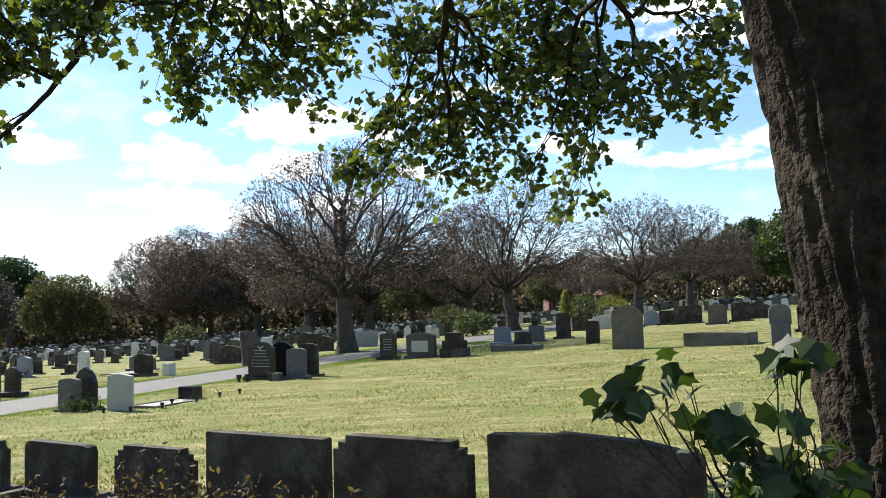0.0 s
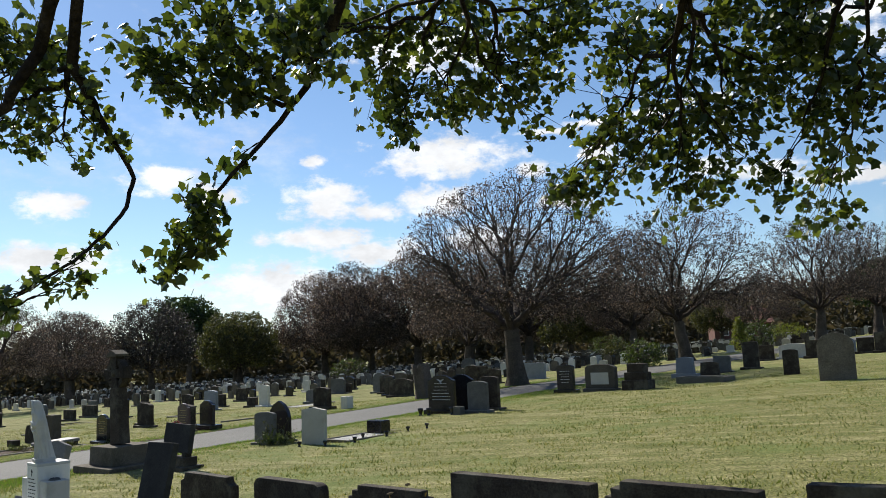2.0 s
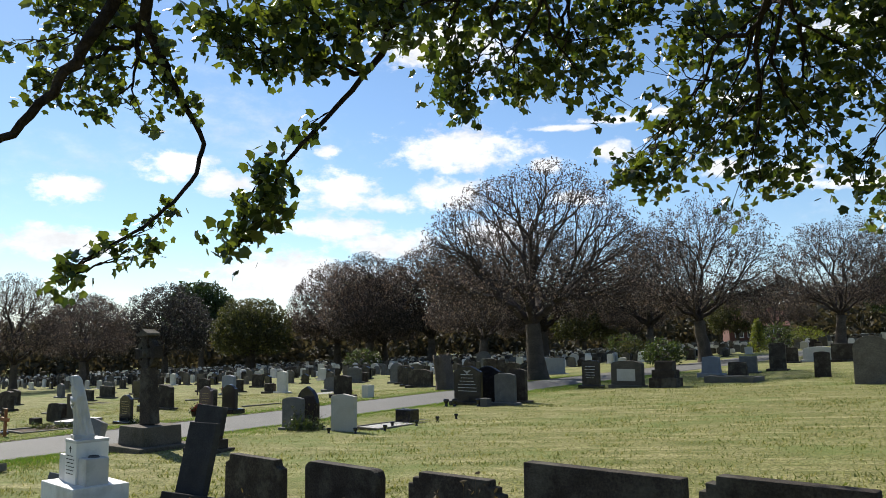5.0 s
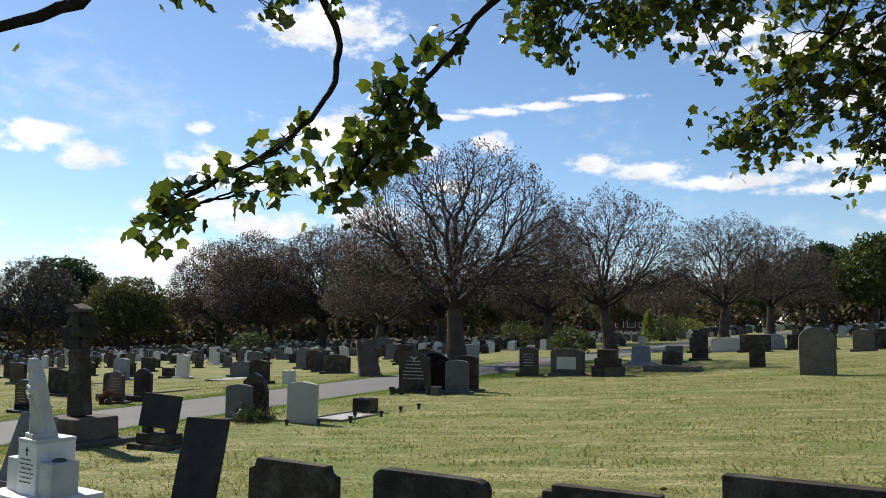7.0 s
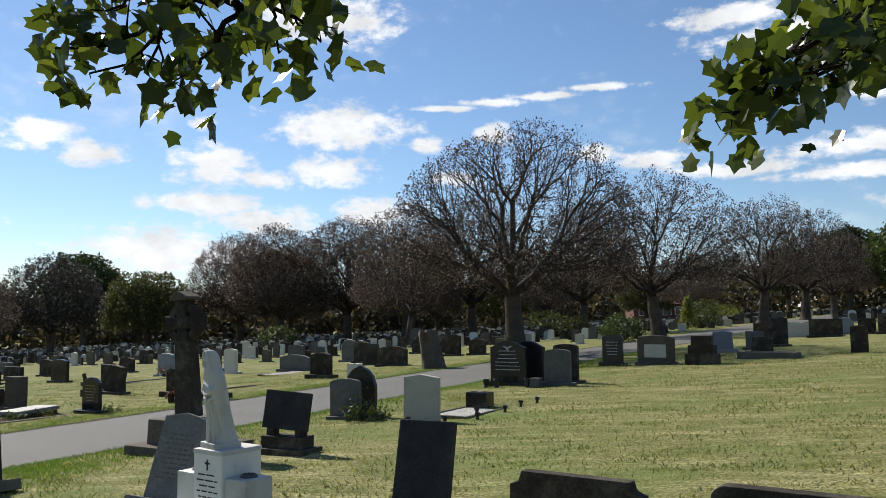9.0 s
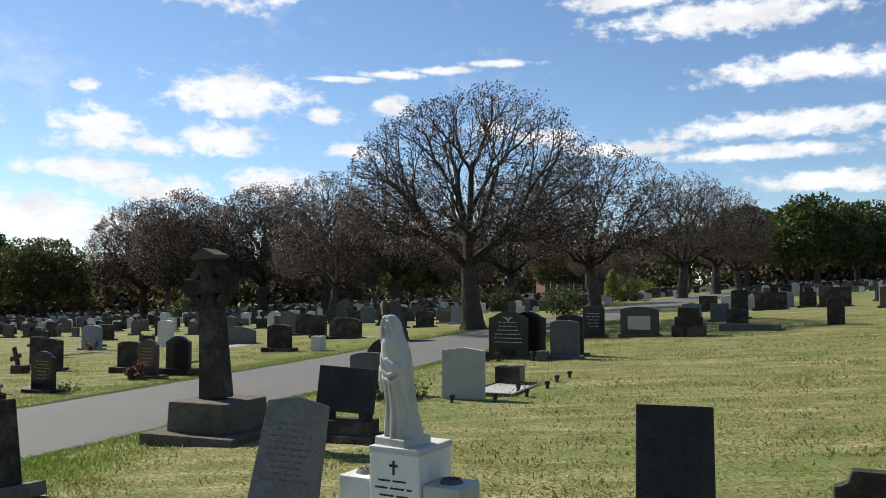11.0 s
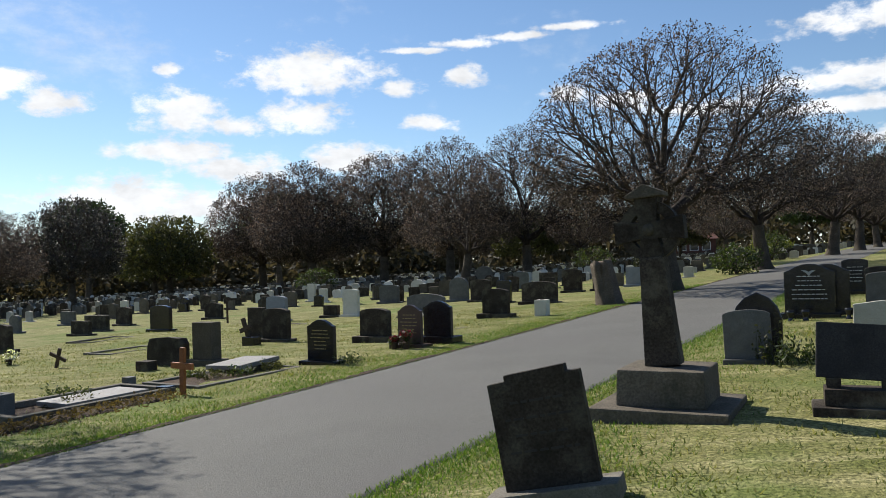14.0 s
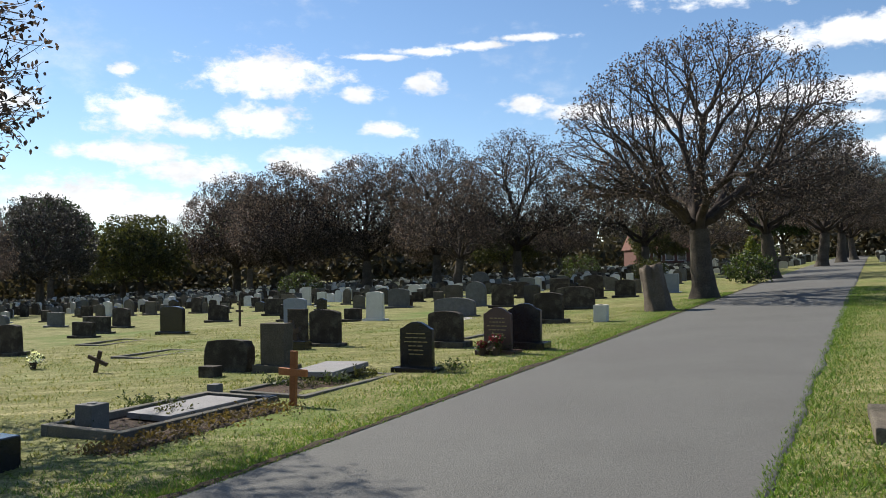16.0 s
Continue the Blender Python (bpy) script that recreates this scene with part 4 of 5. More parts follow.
headstone(-3.99, 25.2, 0.59, 0.86, "camber", BLACKGRANITE, 0.12, -19, (0.75, 0.36, 0.12), (0, 0), "black headstone with pale writing", WHITELETTER, 5)
broad_stone = headstone(-2.82, 24.8, 1.0, 0.80, "camber", SANDSTONE, 0.22, -19, (1.1, 0.45, 0.1), (0, 0), "broad sandstone headstone with a pale panel")


plate = bmesh.new()
box(plate, 0, -0.118, 0.40, 0.6, 0.012, 0.36, 0.004)
part("panel", plate, PALESTONE, broad_stone, "pale inscribed panel")


def stepped_tomb(x, y, w, h, mat, label):
    t = thing("stepped_tombstone", x, y, label, "tombstone", "", -19)
    for i, (k, z, hh) in enumerate(((1.35, 0.12, 0.30), (1.1, 0.38, 0.24), (0.85, h - 0.13, 0.28))):
        b = bmesh.new()
        box(b, 0, 0, z, w * k, 0.5 - 0.08 * i, hh, 0.015)
        part("step" if i < 2 else "top_stone", b, mat, t)


stepped_tomb(-1.66, 24.2, 0.62, 0.74, DARKSTONE, "stepped dark stone tomb on the lawn edge")
headstone(-0.48, 28.75, 0.64, 0.70, "taper", BLUESTONE, 0.2, -19, (0.9, 0.4, 0.16), (0, 0), "pale blue-grey tapering headstone on a base")
headstone(0.35, 26.8, 0.62, 0.53, "taper", DARKSTONE, 0.14, -19, (0.9, 0.5, 0.08), (0, 0), "small dark headstone on a wide base")
kerb_set(0.9, 24.9, 0.8, 1.5, "low dark kerbed grave on the lawn", 65, None, 0.14, 0.12)
headstone(2.66, 25.6, 0.44, 0.74, "camber", DARKSTONE, 0.10, -19, None, (0, 0), "small dark headstone near a tall arched one")
headstone(3.5, 22.4, 0.86, 1.20, "arch", SANDSTONE, 0.16, -10, None, (0, 0), "tall round-topped sandstone headstone alone on the lawn")
headstone(7.05, 20.2, 0.46, 0.58, "flat", GREYSTONE, 0.2, -10, None, (0, 0), "grey pillar headstone carrying a round top")
headstone(7.05, 20.2, 0.52, 1.02, "arch", GREYSTONE, 0.12, -10, (0.44, 0.22, 0.54), (0, 0), "round grey headstone top above a square pillar")
kerb_set(6.6, 21.2, 0.9, 1.7, "stone grave kerb on the lawn", 60, None, 0.3, 0.2)
headstone(8.94, 24.4, 0.62, 0.80, "arch", DARKSTONE, 0.14, -10, (0.8, 0.4, 0.1), (0, 0), "dark round-topped headstone standing on the lawn")

FARROW = [(1.75, 31.2, 0.56, 1.0, "camber", DARKSTONE), (0.73, 30.0, 0.58, 0.6, "flat", GREYSTONE), (2.58, 38.4, 0.76, 0.68, "flat", DARKSTONE), (3.84, 38.5, 1.38, 0.65, "camber", PALESTONE),
          (4.75, 37.0, 1.25, 0.74, "flat", DARKSTONE), (5.95, 38.7, 0.7, 0.72, "arch", BLUESTONE), (6.53, 37.7, 0.66, 0.66, "flat", DARKSTONE), (7.4, 37.1, 1.22, 0.82, "flat", DARKSTONE),
          (8.1, 33.9, 0.75, 0.82, "camber", SANDSTONE), (9.4, 35.6, 0.8, 0.82, "flat", DARKSTONE), (10.6, 38.0, 1.1, 0.7, "camber", DARKSTONE), (11.9, 41.4, 1.7, 0.5, "flat", GREYSTONE),
          (13.5, 40.0, 0.9, 0.8, "flat", DARKSTONE), (15.0, 41.0, 0.8, 0.75, "camber", DARKSTONE)]
for fx, fy, fw, fh, sh, mt in FARROW:
    headstone(fx, fy, fw, fh, sh, mt, 0.16, -14, (fw + 0.2, 0.4, 0.1), (0, 0), "headstone in the row along the far edge of the lawn", None, 0, "far lawn row")

# ---- graves beyond the road ----
headstone(-15.15, 17.42, 0.56, 0.76, "ogee", BLACKGRANITE, 0.09, -20, (0.76, 0.36, 0.09), (0, 0), "polished black headstone with gold writing by the road", GILT, 6)
headstone(-18.57, 18.48, 0.98, 0.54, "rough", DARKSTONE, 0.2, -22, None, (-3, 0), "rough-edged brown stone headstone", None, 0, "", chip=0.015)
small_block(-18.6, 17.75, 0.30, 0.24, 0.18, DARKSTONE, "low brown vase block in front of a headstone", hole=False)
headstone(-17.63, 18.2, 0.48, 0.80, "flat", SANDSTONE, 0.26, -20, (0.72, 0.4, 0.14), (0, 0), "square brown stone pillar headstone")


def wooden_cross(x, y, h, w, mat, label, lean=(0, 0), yaw=-20.0, t=0.07):
    k = thing("wooden_cross", x, y, label, "cross", "", yaw, lean, -0.05)
    b = bmesh.new()
    box(b, 0, 0, (h + 0.05) / 2, t, t * 0.6, h + 0.05, 0.006)
    part("upright", b, mat, k)
    b = bmesh.new()
    box(b, 0, -t * 0.15, h * 0.69, w, t * 0.62, t, 0.006)
    part("crossbar", b, mat, k)
    return k


wooden_cross(-16.28, 14.6, 0.66, 0.40, ORANGEWOOD, "orange stained wooden cross at the road edge", (0, 2), -20, 0.085)
wooden_cross(-21.3, 19.0, 0.44, 0.42, DARKWOOD, "small dark wooden cross, leaning", (5, 20), -10, 0.07)
kerb_set(-18.05, 12.95, 1.2, 2.45, "stone grave kerb with chippings and a pale cover slab", -21.5, SOIL, 0.11, 0.11, slab_top=(0.66, 1.3, 0.3, True))
small_block(-18.1, 13.3, 0.25, 0.24, 0.31, GREYSTONE, "grey granite vase block standing in a kerbed grave")
small_block(-17.62, 15.5, 0.15, 0.15, 0.18, GREYSTONE, "small kerb post at the corner of a grave", hole=False)
kerb_set(-16.85, 15.3, 1.25, 2.3, "sunken stone grave kerb overgrown with grass", -21.5, SOIL, 0.06, 0.1)


def fallen_slab():
    t = thing("fallen_slab", -16.45, 17.1, "pale stone slab lying tilted on a grave", "grave slab", "", -21.5, (3, -2), 0.09)
    b = bmesh.new()
    box(b, 0, 0.0, 0.04, 0.80, 0.95, 0.08, 0.015)
    part("cover_slab", b, COVERSLAB, t)
    b = bmesh.new()
    box(b, 0, 0, -0.06, 0.74, 0.88, 0.11, 0.01)
    part("under_stone", b, DARKSTONE, t)


fallen_slab()
small_block(-16.75, 15.0, 0.22, 0.18, 0.08, BLACKGRANITE, "small black plaque stone in the grass", hole=False)
headstone(-18.35, 11.75, 0.62, 0.72, "flat", BLACKGRANITE, 0.09, -21, (0.8, 0.4, 0.33), (0, 0), "polished black headstone on a tall block")
headstone(-26.1, 23.6, 0.80, 0.76, "camber", DARKSTONE, 0.16, -16, (0.95, 0.4, 0.1), (0, -4), "dark stone headstone leaning a little")


def bouquet(x, y, mat, label, r=0.16, h=0.28, seed=4, lift=0.0):
    """Flowers with green stalks, standing in a low pot."""
    w = Wood(seed)
    t = thing("flowers", x, y, label, "flowers", "grave flowers", lift=lift)
    b = bmesh.new()
    bmesh.ops.create_cone(b, cap_ends=True, segments=14, radius1=0.05, radius2=0.075, depth=0.14)
    bmesh.ops.translate(b, verts=b.verts[:], vec=(0, 0, 0.065))
    part("pot", b, DARKWOOD, t)
    for _ in range(26):
        v = w.rnd.normal(0, 1, 3)
        v = v / np.linalg.norm(v) * r * w.rnd.uniform(0.4, 1.0)
        q = np.array((v[0], v[1], h + v[2] * 0.6))
        w.tube([(0, 0, 0.1), tuple(q)], [0.004, 0.003], 3)
        w.tips.append((q, v))
    s = new("stalk", w.mesh("stalks", GREENLEAF))
    s.parent = t
    p = new("petals", leaves_mesh("petals", w.tips, mat, 0.06, 5, OVAL, w.rnd, 0.025))
    p["kind"] = "stuff"
    p.parent = t
    g = new("foliage", leaves_mesh("foliage", w.tips, GREENLEAF, 0.07, 2, OVAL, w.rnd, 0.05))
    g.parent = t
    return t


bouquet(-23.2, 20.1, WHITEPETAL, "white flowers lying on the grass", 0.25, 0.2, 5)
headstone(-17.9, 22.5, 0.76, 0.80, "camber", DARKSTONE, 0.16, -20, (0.9, 0.4, 0.1), (0, 0), "dark stone headstone with a low curved top")
headstone(-15.06, 20.9, 0.70, 0.72, "camber", DARKSTONE, 0.18, -20, (0.95, 0.45, 0.16), (0, 0), "broad dark headstone on a wide stone base")
headstone(-13.97, 19.3, 0.52, 0.82, "ogee", REDGRANITE, 0.09, -20, (0.75, 0.4, 0.1), (0, 0), "dark brown granite headstone with gold writing", GILT, 6)
headstone(-13.5, 19.75, 0.62, 0.84, "ogee", BLACKGRANITE, 0.10, -20, (0.85, 0.42, 0.18), (0, 0), "polished black headstone with a swept top, beside a brown one")
bouquet(-14.0, 19.0, REDPETAL, "red flowers in front of a dark headstone", 0.12, 0.28, 6)
bouquet(-14.25, 19.1, REDPETAL, "red flowers in front of a dark headstone", 0.08, 0.2, 7)
wooden_cross(-18.3, 21.9, 0.66, 0.34, DARKWOOD, "dark wooden grave marker leaning over a planter", (0, -20), -20, 0.10)
small_block(-18.25, 21.8, 0.36, 0.26, 0.2, BLACKGRANITE, "black planter trough on a grave", hole=False)
headstone(-12.92, 25.8, 0.74, 0.78, "camber", DARKSTONE, 0.2, -20, (1.0, 0.44, 0.14), (0, 0), "dark headstone with a side block by the road")
small_block(-11.66, 25.2, 0.32, 0.3, 0.42, PALESTONE, "pale stone flower vase near the road")


def tree_stump():
    """The hewn stump beside the road: a tall trunk cut flat."""
    w = Wood(9)
    w.tube([(0.12 - 0.15 * k / 11, 0, -0.2 + 1.45 * k / 11) for k in range(12)], [0.33 + 0.24 * math.exp(-k * 0.5) for k in range(12)], 40)
    for i, v in enumerate(w.v):
        k = 1 + 0.22 * noise.noise((v[0] * 5, v[1] * 5, v[2] * 0.7)) + 0.10 * noise.noise((v[0] * 13, v[1] * 13, v[2] * 2))
        cleft = max(0.0, 1 - abs(math.atan2(v[1], v[0]) + 1.9) / 0.28) * 0.35
        k -= cleft * clamp((v[2] - 0.1) * 1.5, 0, 1)
        w.v[i] = (v[0] * k * 0.92, v[1] * k, v[2] + (0.14 * noise.noise((v[0] * 6, v[1] * 6, 2)) if v[2] > 1.1 else 0))
    t = thing("tree_stump", -9.9, 28.1, "tall weathered tree stump beside the road", "tree stump", "", 0.0, (0, -3))
    n = len(w.v)
    w.f.append(tuple(range(n - 40, n)))
    s = new("stump_trunk", w.mesh("stump_trunk", STUMPWOOD))
    s.parent = t


tree_stump()
MID = [(-18.84, 19.6 + 4, 0.5, 0.8, "flat", DARKSTONE), (-18.4, 30.9, 0.62, 0.95, "camber", PALESTONE), (-19.2, 31.2, 0.62, 0.42, "flat", DARKSTONE), (-21.0, 30.7, 0.85, 0.88, "camber", BLUESTONE),
       (-15.8, 31.0, 1.45, 0.62, "camber", GREYSTONE), (-11.95, 31.0, 1.25, 0.74, "camber", DARKSTONE), (-14.4, 35.3, 0.85, 0.88, "camber", DARKSTONE), (-13.3, 33.0, 0.55, 0.83, "round", BLACKGRANITE),
       (-15.5, 37.0, 0.86, 1.0, "arch", GREYSTONE), (-10.85, 37.6, 0.78, 0.95, "camber", DARKSTONE), (-8.0, 38.6, 1.3, 0.80, "flat", BLUESTONE), (-9.66, 37.2, 0.8, 0.7, "camber", DARKSTONE),
       (-16.4, 55.0, 1.2, 1.3, "arch", GREYSTONE), (-24.0, 37.8, 0.9, 0.7, "flat", DARKSTONE), (-23.8, 44.8, 0.5, 0.74, "flat", PALESTONE), (-19.0, 39.4, 1.0, 0.83, "camber", GREYSTONE)]
MID2 = [(-28.0, 31.0, 1.2, 0.58, "flat", DARKSTONE), (-33.0, 36.7, 0.9, 0.62, "flat", GREYSTONE), (-24.4, 29.0, 0.9, 0.86, "camber", BLACKGRANITE), (-28.6, 33.8, 0.8, 0.75, "camber", DARKSTONE),
        (-25.2, 34.7, 0.9, 0.66, "camber", DARKSTONE), (-32.8, 33.0, 0.6, 0.73, "arch", GREYSTONE), (-25.3, 47.4, 0.5, 1.0, "flat", PALESTONE), (-19.9, 50.8, 0.9, 0.8, "arch", PALESTONE),
        (-18.7, 49.2, 0.8, 0.57, "flat", DARKSTONE), (-22.0, 33.0, 0.5, 0.6, "flat", DARKSTONE), (-27.3, 29.0, 0.9, 0.5, "flat", DARKSTONE), (-30.0, 27.5, 1.0, 0.7, "camber", DARKSTONE),
        (-17.0, 43.5, 0.9, 0.8, "camber", SANDSTONE), (-12.0, 43.0, 0.9, 0.8, "flat", DARKSTONE), (-13.5, 46.0, 0.8, 0.9, "camber", GREYSTONE), (-20.5, 44.0, 0.8, 0.8, "ogee", BLACKGRANITE)]
for fx, fy, fw, fh, sh, mt in MID + MID2:
    headstone(fx, fy, fw, fh, sh, mt, 0.15, -20, (fw + 0.2, 0.38, 0.1), (0, 0), "headstone among the graves beyond the road", None, 0, "graves beyond the road")
bouquet(-20.8, 30.2, REDPETAL, "red and pink flowers by a pale headstone", 0.3, 0.25, 8)
wooden_cross(-23.1, 31.3, 0.82, 0.3, DARKWOOD, "thin dark grave marker cross", (0, 0), -20, 0.07)
for i, (kx, ky, kl) in enumerate([(-22.0, 21.5, 1.7), (-15.9, 28.6, 2.0), (-25.2, 25.6, 1.8), (-14.4, 22.2, 1.6), (-20.2, 27.0, 1.9)]):
    kerb_set(kx, ky, 0.95, kl, "low sunken stone kerb round a grass-grown grave", -21 + 3 * (i % 3), GRAVEL if i == 1 else None, 0.035, 0.1, ends=i % 2 == 0)
for i, (wx, wy) in enumerate([(-17.9, 14.6), (-17.6, 14.0), (-18.3, 14.9), (-16.6, 16.1), (-16.2, 16.4), (-15.9, 16.9), (-17.0, 16.3), (-18.4, 13.5), (-14.6, 17.3), (-13.9, 19.2)]):
    weeds(wx, wy, 26, OLIVELEAF if i % 2 else GREENLEAF, "small green weeds on a grave", 0.16, 200 + i, 0.22, 0.05)

# rows of lesser stones further back, one by one
pool = []
for i, (fw, fh, sh, mt) in enumerate([(0.65, 0.8, "camber", DARKSTONE), (0.6, 0.75, "ogee", BLACKGRANITE), (0.7, 0.7, "flat", SANDSTONE), (0.6, 0.85, "arch", SANDSTONE), (0.55, 0.8, "peak", PALESTONE), (0.8, 0.6, "flat", DARKSTONE)]):
    pool.append(headstone(-30 - 1.4 * i, 44.0 + 0.4 * i, fw, fh, sh, mt, 0.14, -20, (fw + 0.2, 0.36, 0.1), (0, 0), "headstone in the crowded far rows", None, 0, "far rows of graves"))
rr = random.Random(8)
count = 0
for row in range(9):
    for col in range(34):
        s_along, s_off = 20 + row * 4.4, -4.5 - col * 1.9
        p = ROAD_MID + ROAD_DIR * (s_along + rr.uniform(-0.5, 0.5)) + ROAD_NRM * (s_off + rr.uniform(-0.5, 0.5))
        if p.y < 40 or p.x < -62 or rr.random() < 0.22:
            continue
        kk = rr.uniform(0.6, 1.05)
        copy_thing(rr.choice(pool[:4] + pool), pose(p.x, p.y, ground_z(p.x, p.y) - 0.03, rr.uniform(-4, 4), rr.uniform(-4, 4), -20 + rr.uniform(-7, 7)) @ Matrix.Diagonal((kk, 1, rr.uniform(0.65, 1.0), 1)))
        count += 1


def far_graves():
    """The crowd of stones under the far trees, past counting."""
    rnd = random.Random(12)
    verts, faces, mats = [], [], []
    for _ in range(5200):
        y = rnd.uniform(50, 122)
        x = rnd.uniform(-95, 40)
        if abs(road_offset(x, y)) < 3 or (x > -4 and y < 64):
            continue
        w, h, d = rnd.uniform(0.3, 0.65), rnd.uniform(0.35, 0.85), 0.15
        m = pose(x, y, ground_z(x, y) - 0.05, rnd.uniform(-4, 4), rnd.uniform(-5, 5), -20 + rnd.uniform(-8, 8))
        o = len(verts)
        ol = [(-w / 2, 0), (w / 2, 0), (w / 2, h * 0.86), (w * 0.28, h), (-w * 0.28, h), (-w / 2, h * 0.86)]
        for yy in (-d / 2, d / 2):
            verts.extend(tuple(m @ Vector((px, yy, pz))) for px, pz in ol)
        fs = [tuple(o + i for i in range(6)), tuple(o + 11 - i for i in range(6))] + [(o + i, o + 6 + i, o + 6 + (i + 1) % 6, o + (i + 1) % 6) for i in range(6)]
        faces.extend(fs)
        # the pale and marble share imitates bright sunlit tops by colour
        mats.extend([rnd.choice((0, 0, 1, 2, 2, 3, 4))] * len(fs))
    me = bpy.data.meshes.new("far_graves")
    me.from_pydata(verts, [], faces)
    for k in (DARKSTONE, SANDSTONE, GREYSTONE, PALESTONE, MARBLE):
        me.materials.append(k)
    me.polygons.foreach_set("material_index", mats)
    return tagged(new("far_graves", me), "crowd of small far headstones under the trees", "headstones", kind="stuff")


far_graves()


def dug_strip():
    """Strip of dead leaves and bare soil along the kerb."""
    bm = bmesh.new()
    bmesh.ops.create_grid(bm, x_segments=16, y_segments=50, size=0.5)
    for v in bm.verts:
        u, w = v.co.x, v.co.y
        edge = 1 - max(abs(u), abs(w)) * 2
        p = Vector((-16.95, 13.3)) + ROAD_DIR * (w * 2.7) + ROAD_NRM * (u * (0.55 + 0.15 * noise.noise((w * 6, u, 0))))
        v.co = Vector((p.x, p.y, ground_z(p.x, p.y) - 0.03 + 0.055 * min(1, edge * 5) + 0.03 * noise.noise((p.x * 9, p.y * 9, 0))))
    ob = new("leaf_litter", mesh_of(bm, "leaf_litter", SOIL, True))
    tagged(ob, "brown dead leaves and soil beside a grave kerb", "leaf litter", kind="stuff")
    rnd = np.random.RandomState(4)
    places = []
    for _ in range(900):
        p = Vector((-16.95, 13.3)) + ROAD_DIR * rnd.uniform(-1.3, 1.4) + ROAD_NRM * rnd.normal(0, 0.2)
        places.append((np.array((p.x, p.y, ground_z(p.x, p.y) + 0.04)), None))
    tagged(new("dead_leaves", leaves_mesh("dead_leaves", places, DRYWEED, 0.05, 2, OVAL, rnd, 0.03)), "curled brown fallen leaves", "leaves", kind="stuff")


dug_strip()


def verge_soil():
    """A ragged dark brown strip where the turf meets the road."""
    verts, faces = [], []
    rows = np.arange(-9, 34, 0.12)
    for s_ in rows:
        wd = 0.02 + 0.26 * max(0, noise.noise((s_ * 0.8, 3, 0))) + 0.09 * noise.noise((s_ * 5, 8, 0))
        for o in (0.03, -max(wd, 0.01) * 0.5, -max(wd, 0.01)):
            p = ROAD_MID + ROAD_DIR * s_ + ROAD_NRM * (-ROAD_HALF + 0.02 + o)
            verts.append((p.x, p.y, ground_z(p.x, p.y) + (0.012 if o > 0 else 0.022) + 0.01 * noise.noise((p.x * 8, p.y * 8, 0))))
    for j in range(len(rows) - 1):
        for i in range(2):
            a = j * 3 + i
            faces.append((a, a + 1, a + 4, a + 3))
    me = bpy.data.meshes.new("verge_soil")
    me.from_pydata(verts, [], faces)
    me.materials.append(SOIL)
    tagged(new("verge_soil", me), "ragged dark brown strip along the road edge", "soil", kind="stuff")


verge_soil()

# ---- the sycamore over the walker ----


